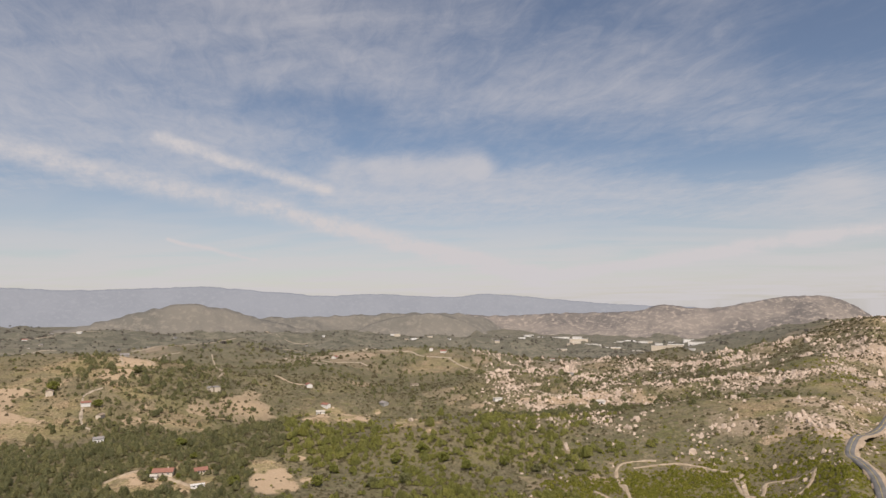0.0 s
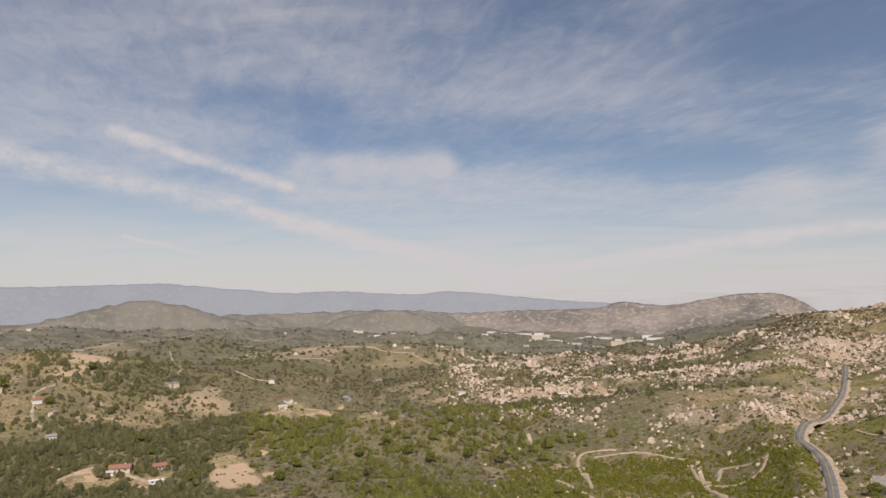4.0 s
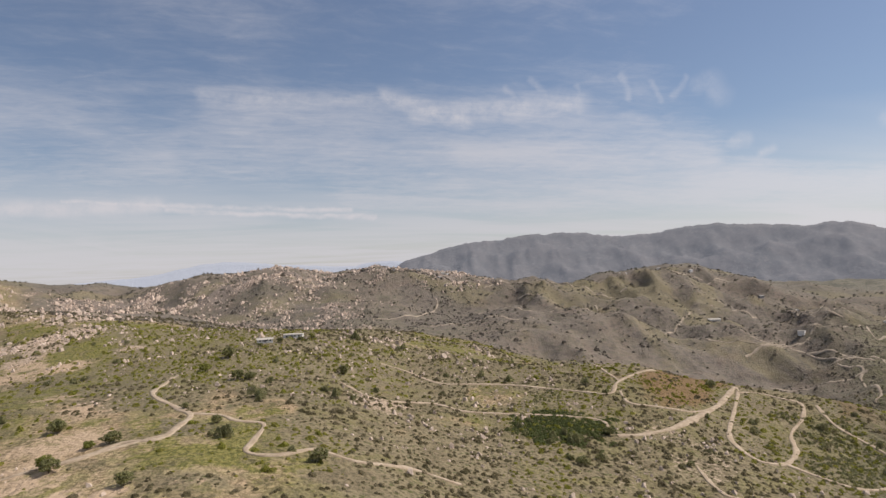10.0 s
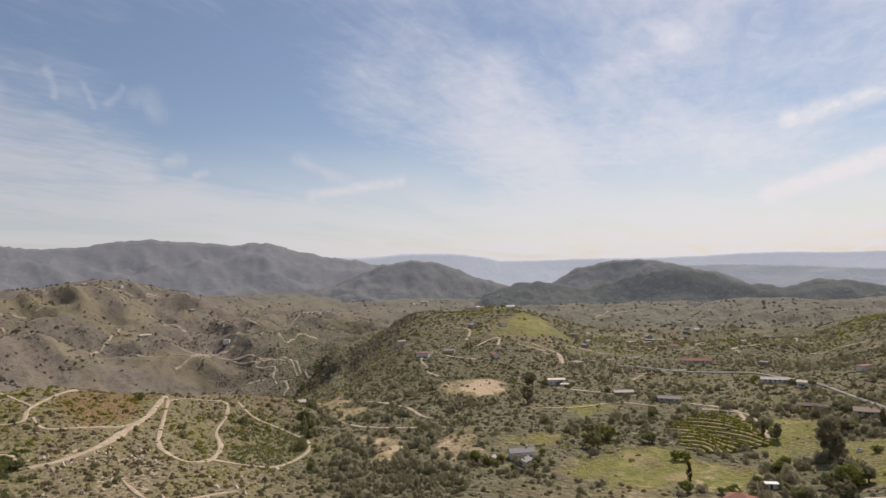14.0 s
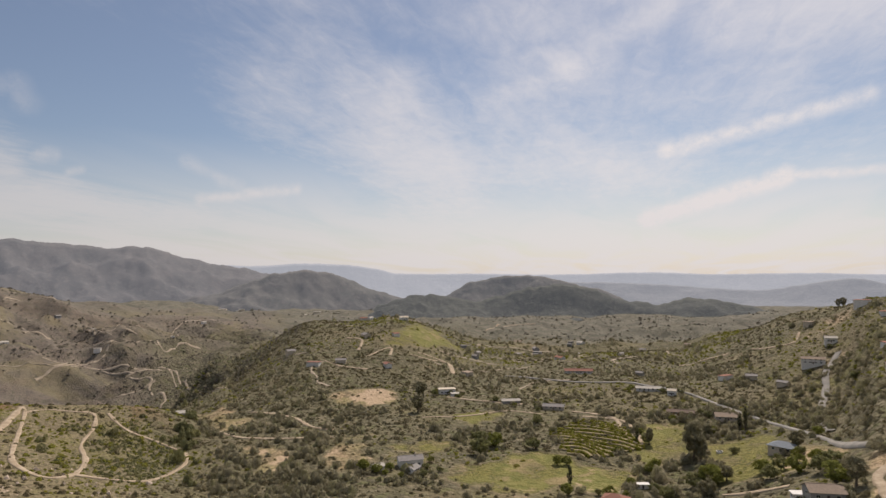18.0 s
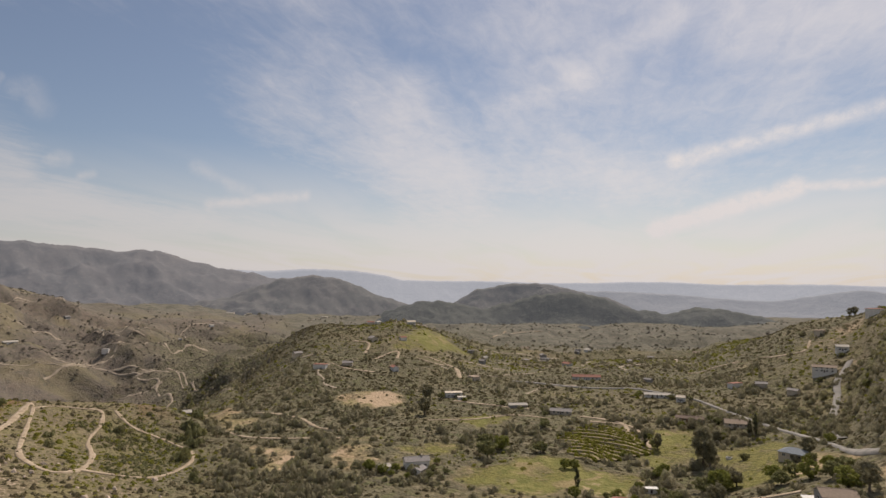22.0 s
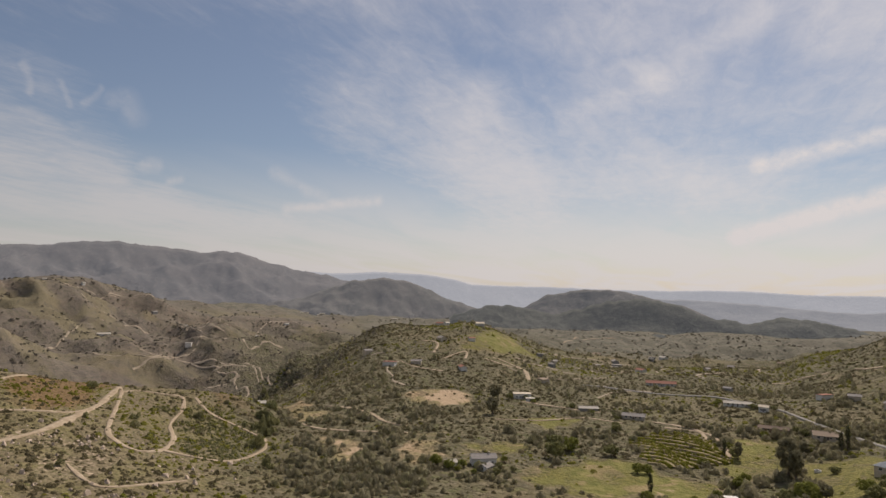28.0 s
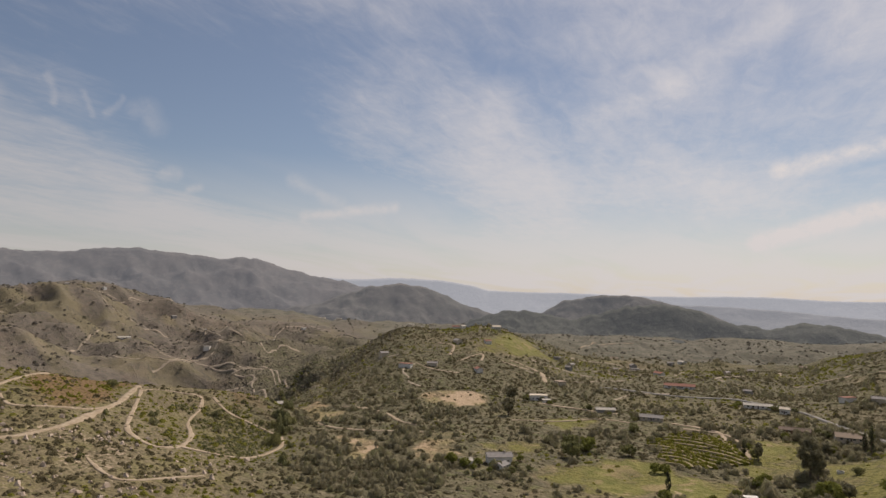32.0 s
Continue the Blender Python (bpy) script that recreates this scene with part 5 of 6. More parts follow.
def tree_kind(name, label, crown_material, clump_count, shape, seed):
    """A tree of unit height: a tapered trunk with limbs, and a crown of many clumps with gaps between them."""
    rng = np.random.default_rng(seed)
    base = new(name)
    verts, faces = limb_shape([(0, 0, -0.08), (0.01, 0, 0.12), (0.02, 0.01, 0.3), (0.01, 0.03, 0.55)], [0.05, 0.036, 0.028, 0.012])
    for k in range(4):
        a = k * 1.57 + rng.uniform(-0.4, 0.4)
        v, f = limb_shape([(0.015, 0, 0.2 + 0.03 * k), (0.12 * math.cos(a), 0.12 * math.sin(a), 0.36), (0.24 * math.cos(a), 0.24 * math.sin(a), 0.5)], [0.02, 0.014, 0.006], 5)
        faces += [tuple(i + len(verts) for i in q) for q in f]
        verts += v
    solid("trunk", verts, faces, BARK, base)
    wide, low, high = shape
    v, f = tuft_dome()
    cv, cf = [], []
    for i in range(clump_count):
        u, a = rng.uniform(-1, 1), rng.uniform(0, 6.28)
        d = rng.uniform(0.55, 1.0) ** 0.6
        ring = math.sqrt(1 - u * u) * d
        lump = 1 + 0.28 * math.sin(3 * a + seed) + 0.15 * math.sin(5 * u + seed * 2)
        c = np.array([ring * math.cos(a) * wide * lump, ring * math.sin(a) * wide * lump, (low + high) / 2 + u * d * (high - low) / 2])
        size = rng.uniform(0.07, 0.14) * (wide / 0.42) ** 0.5
        k = 1 + rng.uniform(-0.3, 0.3, len(v))
        tilt = Euler((rng.uniform(-0.7, 0.7), rng.uniform(-0.7, 0.7), rng.uniform(0, 6.28))).to_matrix()
        pts = [tuple(c + np.array(tilt @ Vector(p)) * size * s) for p, s in zip(v, k)]
        cf += [tuple(q + len(cv) for q in t) for t in f]
        cv += pts
    solid("crown", cv, cf, crown_material, base)
    base.location = (0, 0, -50)
    return tagged(base, label, "tree")


BARK = soil_material("grey_bark", (0.12, 0.095, 0.07), (0.2, 0.165, 0.13), 1.5)
OAK_LEAF = leaf_material("oak_leaves", (0.224, 0.232, 0.104), (0.288, 0.288, 0.125), (0.368, 0.352, 0.152), (0.32, 0.28, 0.16))
FRESH_LEAF = leaf_material("fresh_leaves", (0.232, 0.249, 0.0653), (0.304, 0.316, 0.0798), (0.392, 0.38, 0.109))
GUM_LEAF = leaf_material("eucalyptus_leaves", (0.24, 0.225, 0.143), (0.3, 0.277, 0.173), (0.375, 0.345, 0.21))
DARK_LEAF = leaf_material("cypress_leaves", (0.111, 0.117, 0.0676), (0.15, 0.153, 0.0845), (0.182, 0.182, 0.0975))
FLOWER = leaf_material("yellow_flowers", (0.42, 0.33, 0.045), (0.55, 0.42, 0.05), (0.62, 0.47, 0.07))

KINDS = {
    "oak": [tree_kind("oak_tree", "broad dark green oak among dry grass", OAK_LEAF, 110, (0.52, 0.16, 0.98), s) for s in (1, 2, 3)],
    "fresh": [tree_kind("leafy_tree", "round fresh-green tree beside the brush", FRESH_LEAF, 100, (0.50, 0.12, 0.97), s) for s in (4, 5)],
    "gum": [tree_kind("eucalyptus_tree", "tall loose grey-green eucalyptus tree", GUM_LEAF, 90, (0.27, 0.25, 1.0), s) for s in (6, 7)],
    "flower": [tree_kind("flowering_bush", "round bush in bright yellow flower on dry soil", FLOWER, 70, (0.6, 0.0, 0.9), 9)],
    "cypress": [tree_kind("cypress_tree", "slim dark upright cypress beside the lane", DARK_LEAF, 90, (0.11, 0.05, 1.0), 8)],
}


def plant(kind, x, y, wide, rng, tall=None):
    base = KINDS[kind][rng.randrange(len(KINDS[kind]))]
    wide = wide * 0.82
    high = tall or wide * {"oak": 0.82, "fresh": 0.85, "gum": 1.3, "cypress": 4.0, "flower": 0.6}[kind] * rng.uniform(0.88, 1.12)
    girth = wide / {"oak": 1.08, "fresh": 1.04, "gum": 0.6, "cypress": 0.25, "flower": 1.2}[kind]
    ob = copy_thing(base, pose(x, y, land_at(x, y) - 0.1, 0, 0, rng.uniform(0, 360)))
    ob.scale = (girth, girth, high)
    return tagged(ob, group="trees on the hills")


def plant_all():
    rng = random.Random(5)
    near_yards = TREES_A
    for x, y, w in near_yards:
        plant(rng.choice(["oak", "oak", "fresh"]), x, y, w, rng)
    for x, y, w in TREES_B:
        plant(rng.choice(["oak", "gum", "oak", "fresh"]) if w > 8 else rng.choice(["oak", "fresh"]), x, y, w, rng)
    for x, y, w in TREES_C:
        plant(rng.choice(["oak", "fresh", "fresh"]), x, y, w, rng)
    for x, y, high in ((56, -496, 17), (60, -500, 12), (122, -458, 11), (-24, -372, 8), (132, -350, 12)):
        plant("cypress", x, y, 3.4, rng, high)
    for x, y, w in ((237, 252, 13), (243, 259, 13), (248, 251, 11), (230, 246, 10), (266, 259, 10), (271, 254, 8), (247, 318, 8), (236, 305, 9), (203, 273, 10), (259, 165, 8), (322, 198, 7), (348, 380, 8), (352, 372, 7)):
        plant("fresh", x, y, w, rng)
    for x, y, w in ((295, 297, 7), (297, 291, 6), (300, 300, 5)):
        plant("flower", x, y, w, rng)
    for x, y, w, high in ((79, -430, 15, 24), (74, -424, 11, 18), (112, -452, 7, 12)):
        plant("gum", x, y, w, rng, high)
    for x, y, w in ((420, -1400, 16), (432, -1420, 13), (408, -1412, 12), (395, -1380, 14), (-9, -890, 9), (-4, -885, 7)):
        plant("gum", x, y, w, rng, 20 if y < -1000 else 11)


TREES_A = [(199, 266, 10), (246, 319, 8), (273, 258, 7), (267, 284, 6), (263, 363, 7), (255, 161, 9), (312, 192, 9), (282, 160, 6), (287, 153, 7), (310, 281, 7), (306, 268, 8), (382, 477, 7), (377, 440, 9), (389, 370, 8), (421, 375, 7), (453, 541, 9), (479, 517, 8), (282, 160, 5), (288, 152, 8), (316, 194, 8), (347, 143, 5), (316, 115, 6), (266, 54, 9), (234, 120, 8), (385, -99, 8), (349, -134, 5), (623, -151, 5)]
TREES_A += [(581, -156, 5), (511, 174, 12), (460, 174, 10), (429, 140, 10), (429, 132, 9), (471, 75, 9)]
TREES_B = [(79, -484, 9), (115, -455, 8), (18, -376, 12), (10, -393, 10), (2, -343, 15), (-6, -328, 11), (61, -384, 16), (31, -373, 10), (57, -440, 6), (98, -408, 8), (80, -355, 9), (205, -472, 8), (179, -406, 11), (219, -401, 13), (205, -398, 13), (128, -335, 8), (58, -352, 11), (230, -333, 6), (251, -310, 9), (11, -472, 8), (127, -426, 7), (334, -497, 13), (-12, -581, 9), (209, -332, 5), (219, -332, 6), (35, -444, 5), (70, -381, 12), (107, -344, 8)]
TREES_B += [(205, -378, 15), (152, -382, 8), (147, -385, 8), (202, -466, 9), (98, -395, 8), (77, -492, 8), (56, -442, 5), (36, -389, 11), (27, -388, 9), (21, -431, 10), (2, -376, 13), (8, -366, 11), (62, -395, 11), (54, -388, 9), (124, -475, 6), (305, -451, 13), (253, -311, 7), (240, -309, 8)]
TREES_C = [(-221, 572, 9), (-170, 526, 12), (-58, 538, 12), (-43, 588, 13), (-18, 603, 13), (-31, 544, 12), (2, 586, 12), (-104, 536, 12), (-95, 567, 10), (-175, 567, 8), (22, 570, 12), (57, 582, 12), (-245, 598, 12), (-413, 860, 14), (-476, 776, 16), (-408, 753, 14), (85, 570, 10), (111, 603, 9), (45, 622, 10), (413, 971, 9), (343, 724, 10), (379, 696, 10)]
plant_all()

# ---- houses, sheds and the far town ----


def paint_material(name, colour, rough=0.7, streak=0.25, metal=0.0, scale=0.8):
    m, tree, bsdf, place = surface(name, rough)
    a, b = noise_node(tree, place, scale, 5.0, 0.65, 0.4), noise_node(tree, place, scale * 7, 3.0, 0.6)
    c = mix_colour(tree, span(tree, a, 0.3, 0.75), colour, tuple(v * (1 - streak) for v in colour))
    c = mix_colour(tree, span(tree, b, 0.55, 0.8, 0.0, 0.4), c, tuple(v * (1 - 1.6 * streak) for v in colour))
    tree.links.new(c, bsdf.inputs["Base Color"])
    bsdf.inputs["Metallic"].default_value = metal
    return m


WHITE = paint_material("white_paint", (0.78, 0.76, 0.72))
CREAM = paint_material("cream_stucco", (0.62, 0.54, 0.43))
BROWN = paint_material("brown_boards", (0.24, 0.16, 0.11))
GREY = paint_material("grey_boards", (0.36, 0.35, 0.33))
TAN_ROOF = paint_material("tan_shingles", (0.33, 0.26, 0.20), 0.85)
BROWN_ROOF = paint_material("brown_shingles", (0.22, 0.165, 0.13), 0.85)
GREY_ROOF = paint_material("grey_shingles", (0.30, 0.28, 0.265), 0.8)
BLUE_ROOF = paint_material("blue_grey_shingles", (0.24, 0.27, 0.30), 0.8)
RED_ROOF = paint_material("red_clay_tiles", (0.31, 0.155, 0.115), 0.85)
METAL_ROOF = paint_material("pale_sheet_metal", (0.52, 0.48, 0.42), 0.75, 0.25)
DARK_DOOR = paint_material("dark_door_paint", (0.09, 0.07, 0.06))
TRIM = paint_material("white_trim", (0.75, 0.74, 0.71))
CONCRETE = soil_material("concrete_pad", (0.30, 0.28, 0.25), (0.40, 0.37, 0.33), 0.3)


def glass_material():
    m, tree, bsdf, place = surface("dark_window_glass", 0.06)
    bsdf.inputs["Base Color"].default_value = (0.025, 0.03, 0.035, 1)
    bsdf.inputs["Specular IOR Level"].default_value = 0.6
    return m


PANE = glass_material()


def box(x0, x1, y0, y1, z0, z1):
    v = [(x, y, z) for z in (z0, z1) for x, y in ((x0, y0), (x1, y0), (x1, y1), (x0, y1))]
    return v, [(3, 2, 1, 0), (4, 5, 6, 7), (0, 1, 5, 4), (1, 2, 6, 5), (2, 3, 7, 6), (3, 0, 4, 7)]


def joined(*shapes):
    verts, faces = [], []
    for v, f in shapes:
        faces += [tuple(i + len(verts) for i in q) for q in f]
        verts += v
    return verts, faces


def slab(corners, thick):
    """A sloping roof plane with thickness."""
    n = len(corners)
    v = list(corners) + [(x, y, z - thick) for x, y, z in corners]
    return v, [tuple(range(n)), tuple(reversed(range(n, 2 * n)))] + [(i, i + n, (i + 1) % n + n, (i + 1) % n) for i in range(n)]


def window(parent, place, wide, high):
    t = 0.12
    bars = joined(box(-wide / 2 - t, wide / 2 + t, -0.08, 0.06, -t, 0), box(-wide / 2 - t, wide / 2 + t, -0.08, 0.06, high, high + t),
                  box(-wide / 2 - t, -wide / 2, -0.08, 0.06, 0, high), box(wide / 2, wide / 2 + t, -0.08, 0.06, 0, high), box(-0.04, 0.04, -0.06, 0.05, 0, high))
    ob = solid("window", *bars, TRIM, parent, "", place)
    solid("pane", *box(-wide / 2, wide / 2, -0.02, 0.02, 0, high), PANE, ob)


def house(name, label, x, y, turn, wide, deep, high, roof, wall_material, roof_material, windows=3, chimney=False, group="houses on the hills"):
    """A house on its pad: walls, roof planes, door, windows with panes."""
    base = new(name)
    zs = land(np.array([x, x - wide / 3, x + wide / 3, x, x]), np.array([y, y, y, y - deep / 3, y + deep / 3]))
    base.matrix_basis = pose(x, y, float(zs.max()) + 0.15, 0, 0, turn)
    w, d = wide / 2, deep / 2
    sink = -0.6 - float(zs.max() - zs.min()) - 1.0
    rise = deep * 0.22 if roof in ("gable", "hip") else 0.0
    if roof == "gable":
        v = [(-w, -d, sink), (w, -d, sink), (w, d, sink), (-w, d, sink), (-w, -d, high), (w, -d, high), (w, d, high), (-w, d, high), (-w, 0, high + rise), (w, 0, high + rise)]
        f = [(0, 1, 5, 4), (2, 3, 7, 6), (1, 2, 6, 9, 5), (3, 0, 4, 8, 7), (3, 2, 1, 0)]
        solid("wall", v, f, wall_material, base)
        o, e = 0.6, 0.7
        drop = rise * e / d
        for side in (-1, 1):
            solid("roof", *slab([(-w - o, side * (d + e), high - drop + 0.22), (w + o, side * (d + e), high - drop + 0.22), (w + o, 0, high + rise + 0.24), (-w - o, 0, high + rise + 0.24)][::-side], 0.2), roof_material, base)
        solid("ridge_cap", *box(-w - o, w + o, -0.16, 0.16, high + rise + 0.2, high + rise + 0.34), roof_material, base)
    elif roof == "hip":
        solid("wall", *box(-w, w, -d, d, sink, high), wall_material, base)
        e, r = 0.7, max(0.3, w - d)
        a, b, c, g = (-w - e, -d - e, high), (w + e, -d - e, high), (w + e, d + e, high), (-w - e, d + e, high)
        p, q = (-r, 0, high + rise + 0.4), (r, 0, high + rise + 0.4)
        for corners in ([a, b, q, p], [c, g, p, q], [b, c, q], [g, a, p]):
            solid("roof", *slab(corners, 0.18), roof_material, base)
    else:
        solid("wall", *box(-w, w, -d, d, sink, high), wall_material, base)
        solid("roof", *slab([(-w - 0.5, -d - 0.5, high + 0.3), (w + 0.5, -d - 0.5, high + 0.3), (w + 0.5, d + 0.5, high + 0.55), (-w - 0.5, d + 0.5, high + 0.55)], 0.28), roof_material, base)
    if windows:
        solid("door", *box(-0.55, 0.55, -d - 0.07, -d + 0.05, 0, 2.1), DARK_DOOR, base, "dark painted door")
        spots = [((k + 0.5) / windows - 0.5) * wide * 0.86 for k in range(windows)]
        for s in spots:
            if abs(s) > 1.4:
                window(base, pose(s, -d - 0.02, 0.95), 1.6, 1.2)
            window(base, pose(-s, d + 0.02, 0.95, 0, 0, 180), 1.6, 1.2)
        window(base, pose(w + 0.02, 0, 0.95, 0, 0, 90), 1.5, 1.2)
        window(base, pose(-w - 0.02, 0, 0.95, 0, 0, -90), 1.5, 1.2)
        if high > 4.6:
            for s in spots:
                window(base, pose(s, -d - 0.02, 3.6), 1.4, 1.2)
                window(base, pose(-s, d + 0.02, 3.6, 0, 0, 180), 1.4, 1.2)
    if chimney:
        solid("chimney", *joined(box(w * 0.4, w * 0.4 + 0.9, -0.5, 0.4, high, high + rise + 1.1), box(w * 0.4 - 0.1, w * 0.4 + 1.0, -0.6, 0.5, high + rise + 1.1, high + rise + 1.25)), CREAM, base)
    return tagged(base, label, "house", group)


def face_on(x, y, skew=0.0):
    """The turn that sets a long side square to the hovering point."""
    return -math.degrees(math.atan2(x, y)) + skew


HOMES = [
    ("shed", "long low brown shed with a pale metal roof", 259, 304, 8, 21, 7, 2.5, "flat", BROWN, METAL_ROOF, 4),
    ("barn", "weathered brown barn with a shingle roof in a dirt yard", 223, 268, 6, 14, 7, 2.5, "gable", BROWN, BROWN_ROOF, 2),
    ("barn", "tan-roofed wing beside the brown barn", 231, 287, -30, 11, 6, 2.3, "gable", BROWN, TAN_ROOF, 2),
    ("hut", "small brown hut beside the leafy trees", 249, 273, 10, 7, 4, 2.3, "gable", BROWN, BROWN_ROOF, 1),
    ("hut", "low brown hut by the garden rows", 219, 240, 25, 7, 4, 2.2, "flat", BROWN, BROWN_ROOF, 0),
    ("mobile_home", "long white mobile home with a flat pale roof", 354, 387, 4, 27, 7, 3.2, "flat", GREY, WHITE, 4),
    ("house", "plain tan block house on a cleared pad", 340, 420, 10, 12, 8, 4.4, "flat", CREAM, CREAM, 2),
    ("house", "low brown ranch house above the cutting", 448, 427, -8, 20, 9, 2.8, "gable", BROWN, BROWN_ROOF, 4),
    ("greenhouse", "long white house with ribbed roof among boulders", 567, 160, 5, 17, 6, 3.0, "gable", WHITE, METAL_ROOF, 4),
    ("house", "flat-roofed white house on the boulder brow", 592, 140, -12, 22, 9, 3.2, "flat", WHITE, METAL_ROOF, 4),
    ("house", "white farmhouse with grey gable roof in garden trees", 231, -332, 12, 19, 10, 4.8, "gable", WHITE, GREY_ROOF, 4, True),
    ("shed", "small white garage beside the farmhouse", 243, -314, 25, 9, 6, 2.8, "gable", WHITE, METAL_ROOF, 1),
    ("house", "white wing of the farmhouse with a low roof", 222, -322, 60, 10, 7, 3.0, "gable", WHITE, GREY_ROOF, 2),
    ("house", "white flat-roofed villa above the orchard", 322, -526, 6, 20, 9, 4.8, "flat", WHITE, CREAM, 4),
    ("shed", "low white store beside the villa", 309, -519, 6, 9, 6, 2.8, "flat", WHITE, METAL_ROOF, 1),
    ("shed", "low grey packing shed along the drive", 249, -516, 10, 20, 7, 2.8, "gable", GREY, METAL_ROOF, 0),
    ("house", "grey-roofed ranch house above the terraces", 207, -513, -6, 22, 9, 3.0, "gable", CREAM, GREY_ROOF, 4),
    ("house", "long house with red clay tile roof", 247, -688, 3, 38, 11, 3.4, "gable", WHITE, RED_ROOF, 6),
    ("lodge", "long white lodge beside the valley lane", 151, -610, 4, 28, 8, 3.0, "gable", WHITE, METAL_ROOF, 5),
    ("house", "small white house near the lodge", 128, -602, -10, 9, 7, 4.6, "gable", WHITE, CREAM, 2),
    ("house", "long brown-roofed ranch house below the lane", 107, -533, -4, 25, 8, 2.8, "gable", BROWN, BROWN_ROOF, 5),
    ("house", "tan-roofed house with a patio by the cypress", 72, -528, 8, 22, 12, 3.2, "gable", CREAM, TAN_ROOF, 4),
    ("house", "house with blue-grey hip roof among trees", 28, -427, -20, 18, 12, 3.4, "hip", CREAM, BLUE_ROOF, 3),
    ("house", "large brown-roofed house beside the dirt yard", 6, -314, 20, 17, 12, 3.6, "gable", GREY, TAN_ROOF, 3),
    ("shed", "white-roofed annex of the large house", 15, -322, 20, 9, 5, 3.0, "flat", WHITE, WHITE, 2),
    ("house", "house with a red clay tile roof on the valley edge", 101, -334, -15, 16, 12, 3.2, "hip", CREAM, RED_ROOF, 3),
    ("trailer", "small white-roofed trailer under trees", 95, -366, 15, 8, 3, 2.6, "flat", WHITE, WHITE, 2),
    ("house", "two-storey white house beside the steep road", 18, -678, 0, 24, 9, 5.4, "gable", WHITE, TAN_ROOF, 4),
    ("house", "small white house at the top of the road", 4, -724, 10, 13, 8, 4.8, "gable", WHITE, METAL_ROOF, 2),
    ("house", "cream house on the southern slope", -36, -512, 8, 20, 10, 3.4, "gable", CREAM, TAN_ROOF, 4),
    ("farmhouse", "farmhouse with a red-brown roof in a bare yard", -233, 536, -14, 20, 11, 3.6, "gable", CREAM, RED_ROOF, 3, True),
    ("farmhouse", "second red-brown roof beside the farmhouse", -206, 546, 12, 13, 9, 3.2, "gable", CREAM, RED_ROOF, 2),
    ("trailer", "white trailer parked in the farm yard", -197, 517, 5, 13, 3, 2.8, "flat", WHITE, WHITE, 3),
    ("shed", "small white shed by the farm track", -238, 529, -20, 7, 4, 2.6, "gable", WHITE, METAL_ROOF, 1),
    ("shed", "white shed in the wooded hollow", -135, 707, 5, 11, 6, 3.0, "gable", WHITE, METAL_ROOF, 1),
    ("house", "white house on the wooded northern slope", -359, 666, 10, 12, 8, 4.6, "gable", WHITE, GREY_ROOF, 3),
    ("house", "white house above the grove", -245, 778, -10, 10, 7, 3.0, "gable", WHITE, GREY_ROOF, 3),
    ("house", "white house among granite boulders", 205, 822, 8, 13, 8, 3.2, "gable", WHITE, METAL_ROOF, 2),
    ("house", "brown house on the rocky shelf", 235, 772, -8, 18, 9, 3.0, "gable", BROWN, BROWN_ROOF, 3),
    ("house", "white house on the far canyon spur", 1342, -578, 12, 30, 12, 5.0, "gable", WHITE, METAL_ROOF, 4),
    ("house", "white house on the hilltop across the canyon", 1828, -530, 0, 24, 11, 6.0, "flat", WHITE, WHITE, 3),
    ("house", "white house on top of the green knoll", 578, -816, 15, 16, 10, 4.8, "gable", WHITE, CREAM, 3),
    ("house", "grey-roofed house in the canyon mouth", 509, -362, 0, 18, 9, 3.0, "gable", GREY, METAL_ROOF, 3),
]
yard_rng = random.Random(21)
for kind, label, x, y, skew, wide, deep, high, roof, walls, top, panes, *more in HOMES:
    house(kind, label, x, y, face_on(x, y, skew), wide * 0.8, deep * 0.8, high * 0.88, roof, walls, top, panes, bool(more))
    if math.hypot(x, y) < 900:
        for k in range(3):
            a, off = yard_rng.uniform(0, 6.28), wide * 0.5 + yard_rng.uniform(2.5, 7)
            plant(yard_rng.choice(["oak", "fresh", "oak"]), x + off * math.cos(a), y + off * math.sin(a), yard_rng.uniform(3.5, 7), yard_rng)

# paved yard in front of the long shed
def pad(name, label, corners, material, lift=0.55):
    (ax, ay), (bx, by), (cx, cy), (dx, dy) = corners
    u, v = np.meshgrid(np.linspace(0, 1, 9), np.linspace(0, 1, 9))
    x = (ax * (1 - u) + bx * u) * (1 - v) + (dx * (1 - u) + cx * u) * v
    y = (ay * (1 - u) + by * u) * (1 - v) + (dy * (1 - u) + cy * u) * v
    verts = np.stack([x, y, land(x, y) + lift], axis=-1).reshape(-1, 3)
    return tagged(mesh_object(name, verts, grid_faces(9, 9), material), label, "pavement", kind="structure")


pad("pavement", "grey paved yard in front of the long shed", [(268, 350), (266, 322), (246, 284), (243, 312)], CONCRETE)

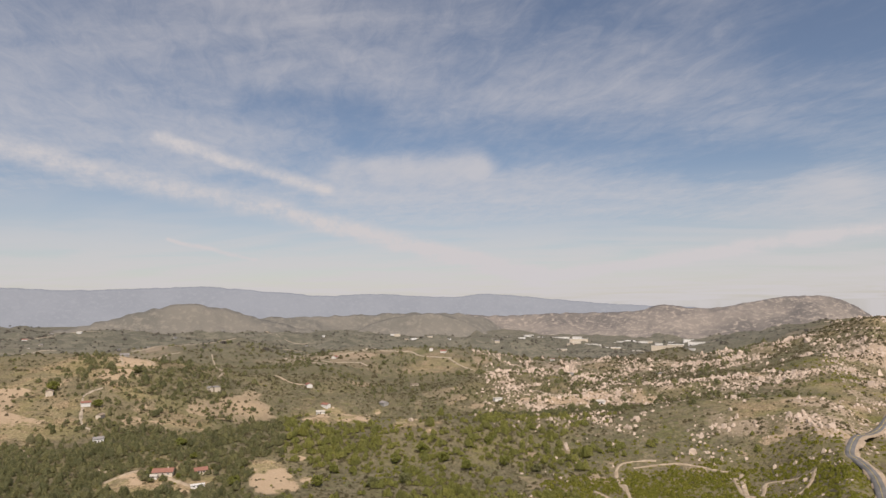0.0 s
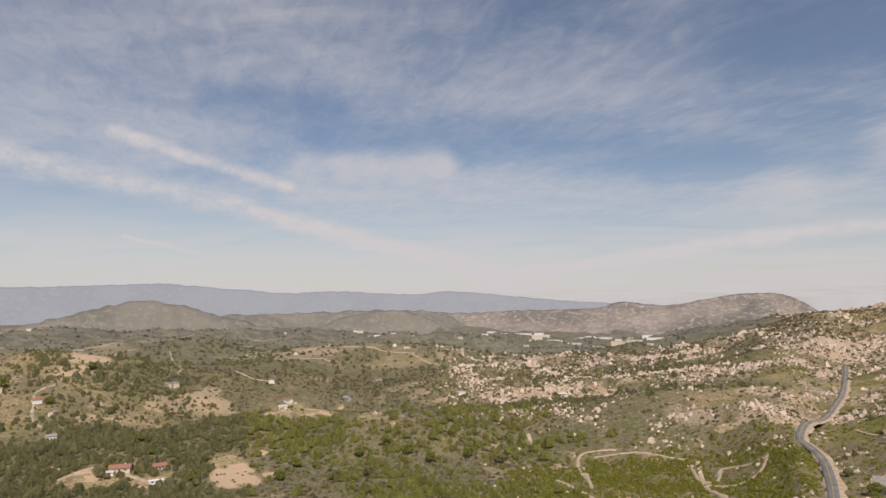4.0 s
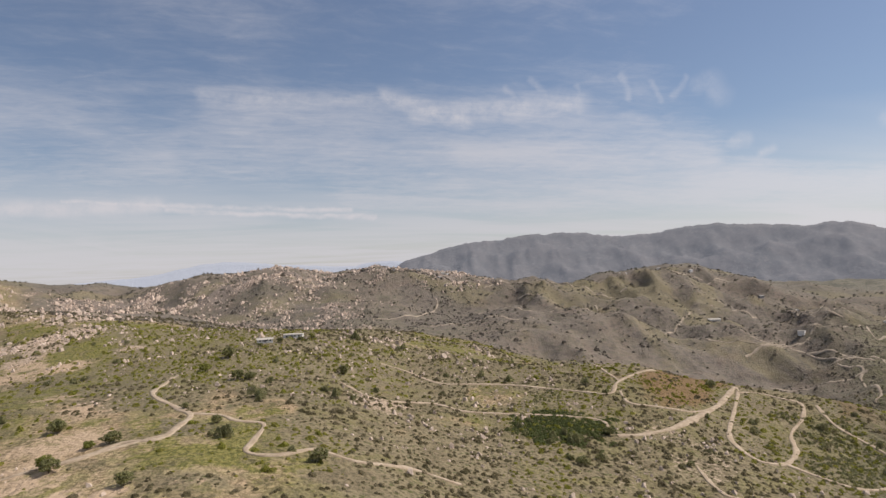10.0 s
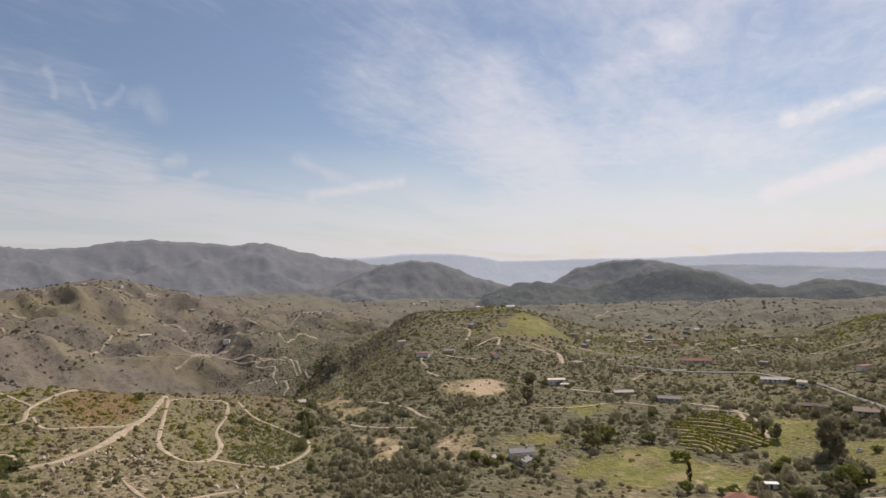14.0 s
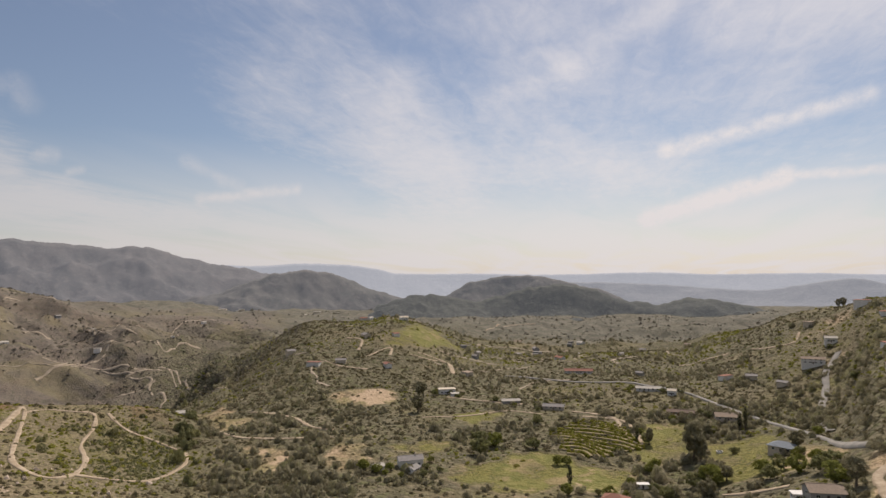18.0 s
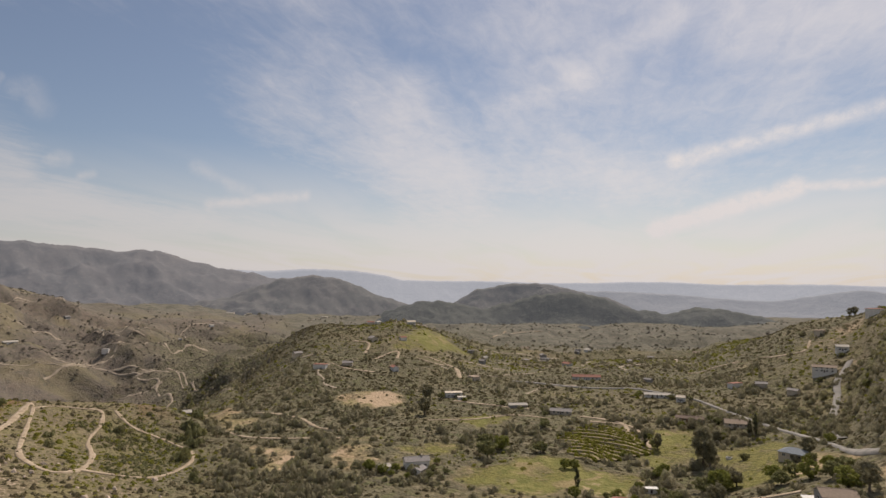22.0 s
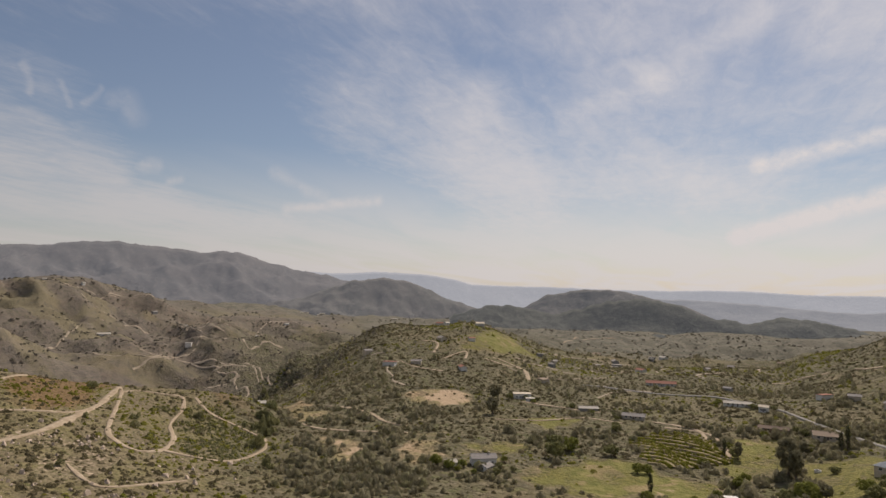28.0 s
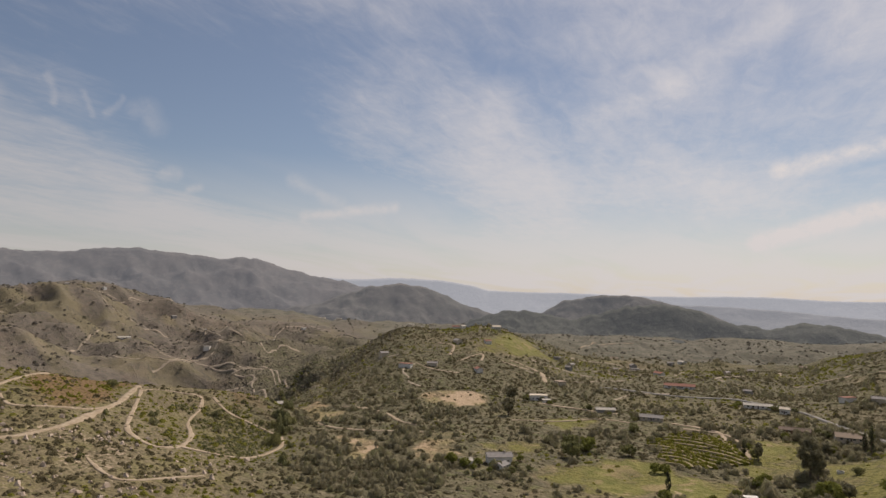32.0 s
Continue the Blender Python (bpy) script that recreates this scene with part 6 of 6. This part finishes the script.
# scattered houses and the white halls of the town
def far_houses():
    rng = random.Random(11)
    looks = [(CREAM, GREY_ROOF, "cream house with a grey roof far in the valley"), (WHITE, METAL_ROOF, "small white house with a pale roof far in the valley"), (CREAM, TAN_ROOF, "cream house with a tan roof far in the valley"),
             (WHITE, RED_ROOF, "white house with a red roof far in the valley"), (GREY, GREY_ROOF, "grey-roofed house far in the valley")]
    spots = []
    for b0, b1, r0, r1, n in ((-38, 24, 800, 2500, 90), (134, 170, 700, 1550, 44), (172, 188, 520, 880, 9), (104, 128, 1150, 1900, 12), (84, 96, 1500, 1690, 10)):
        for k in range(n):
            b, r = radians(rng.uniform(b0, b1)), rng.uniform(r0, r1)
            spots.append((r * math.sin(b), r * math.cos(b)))
    for x, y in spots:
        walls, top, label = rng.choice(looks)
        size = rng.uniform(8, 14)
        house("house", label, x, y, rng.uniform(0, 180), size, size * rng.uniform(0.5, 0.7), rng.choice([2.6, 2.8, 3.2]), rng.choice(["gable", "gable", "flat"]), walls, top, 0, group="houses of the valley")
    for k in range(80):
        b, r = rng.uniform(-5, 22), rng.uniform(2100, 2790)
        p = on_bearing(b, r)
        long = rng.uniform(16, 70) if b > 8 else rng.uniform(12, 36)
        house("warehouse", "long flat white hall in the far town", p.x, p.y, face_on(p.x, p.y, rng.uniform(-12, 12)), long, rng.uniform(10, 22), rng.uniform(3.0, 4.4), "flat", CREAM if k % 3 == 0 else WHITE, rng.choice([WHITE, METAL_ROOF, GREY_ROOF]), 0, group="halls of the town")
    for k in range(26):
        b, r = rng.uniform(118, 137), rng.uniform(2300, 2750)
        p = on_bearing(b, r)
        house("warehouse", "pale building in the far eastern town", p.x, p.y, face_on(p.x, p.y, rng.uniform(-20, 20)), rng.uniform(18, 50), rng.uniform(14, 24), rng.uniform(5, 8), "flat", CREAM, METAL_ROOF, 0, group="buildings of the eastern town")


far_houses()

# ---- terraced orchard: curved banks round the foot of the slope ----
BANK = soil_material("grassy_bank", (0.19, 0.16, 0.085), (0.30, 0.25, 0.145))


def terraces():
    rng = np.random.default_rng(3)
    cx, cy = 158.0, -386.0
    xs, ys = [], []
    for row in range(17):
        radius = 22 + row * 6.2
        line = []
        for a in np.arange(90, 250, 120 / radius):
            p = (cx + radius * 1.1 * math.sin(radians(a)), cy + radius * math.cos(radians(a)) + 3 * math.sin(a / 9 + row))
            if inside(TERRACE, np.array([p[0]]), np.array([p[1]]), 0)[0] > 0.3:
                line.append(p)
        if len(line) < 4:
            continue
        way("terrace_bank", "pale grassy bank of a planted terrace", line, 1.9, BANK, 1.0, 0.7)
        for p in resample(line, 2.6):
            out = np.array([p[0] - cx, p[1] - cy])
            out = out / np.hypot(*out)
            xs.append(p[0] + out[0] * 3.0 + rng.normal(0, 0.5))
            ys.append(p[1] + out[1] * 3.0 + rng.normal(0, 0.5))
    x, y = np.array(xs), np.array(ys)
    size = rng.uniform(1.6, 3.8, len(x))
    clumps("orchard_rows", "rows of green orchard bushes on terraces", "orchard", x, y, land(x, y), size, size * 0.7, GREEN, rng)
    row_x, row_y = [], []
    for k in range(4):
        for u in np.linspace(0, 1, 14):
            row_x.append(203 + 12 * u + k * 2.6 + rng.normal(0, 0.25))
            row_y.append(243 - 10 * u + k * 3.0 + rng.normal(0, 0.25))
    x, y = np.array(row_x), np.array(row_y)
    size = rng.uniform(0.9, 1.5, len(x))
    clumps("garden_rows", "short rows of green garden plants in dirt", "garden", x, y, land(x, y), size, size * 0.7, GREEN, rng)


terraces()


def arched_shed(x, y, turn, wide, deep, high):
    """A small shed under one sheet of bent metal."""
    base = new("arched_shed")
    base.matrix_basis = pose(x, y, land_at(x, y) + 0.2, 0, 0, turn)
    w, d = wide / 2, deep / 2
    solid("wall", *box(-w, w, -d, d, -1.5, high), BROWN, base)
    ring = [(w * 1.08 * math.cos(a), high + 0.62 * w * math.sin(a)) for a in np.linspace(math.pi, 0, 9)]
    v = [(px, py, pz + up) for up in (0.0, 0.14) for py in (-d - 0.5, d + 0.5) for px, pz in ring]
    f = []
    for k in range(8):
        f += [(18 + k, 19 + k, 28 + k, 27 + k), (k + 1, k, 9 + k, 10 + k), (k, k + 1, 19 + k, 18 + k), (10 + k, 9 + k, 27 + k, 28 + k)]
    solid("roof", v, f, WHITE, base, "white bent sheet roof")
    for py in (-d + 0.02, d - 0.02):
        solid("gable", [(px * 0.95, py, pz) for px, pz in ring], [tuple(range(9))], BROWN, base)
    solid("door", *box(-0.9, 0.9, -d - 0.06, -d + 0.04, 0, 2.1), DARK_DOOR, base)
    return tagged(base, "small brown shed under a white arched roof", "shed")


arched_shed(237, 276, face_on(237, 276, 35), 6, 6, 2.1)


def trough(x, y):
    """A round white stock tank with a rim and water in it."""
    base = new("stock_tank")
    base.matrix_basis = pose(x, y, land_at(x, y))
    n = 20
    v, f = [], []
    for r, z in ((1.9, -0.4), (1.9, 1.1), (2.0, 1.15), (2.0, 1.3), (1.78, 1.3), (1.78, 0.8)):
        v += [(r * math.cos(k * 2 * math.pi / n), r * math.sin(k * 2 * math.pi / n), z) for k in range(n)]
    for j in range(5):
        f += [(j * n + k, j * n + (k + 1) % n, (j + 1) * n + (k + 1) % n, (j + 1) * n + k) for k in range(n)]
    solid("tank", v, f, WHITE, base)
    solid("water", [(1.8 * math.cos(k * 2 * math.pi / n), 1.8 * math.sin(k * 2 * math.pi / n), 0.95) for k in range(n)], [tuple(range(n))], PANE, base)
    return tagged(base, "round white stock tank standing in a green field", "tank")


trough(66, -445)

# the patterns for the trees are not part of the place
for group in KINDS.values():
    for base in group:
        for o in (*base.children, base):
            bpy.data.objects.remove(o)
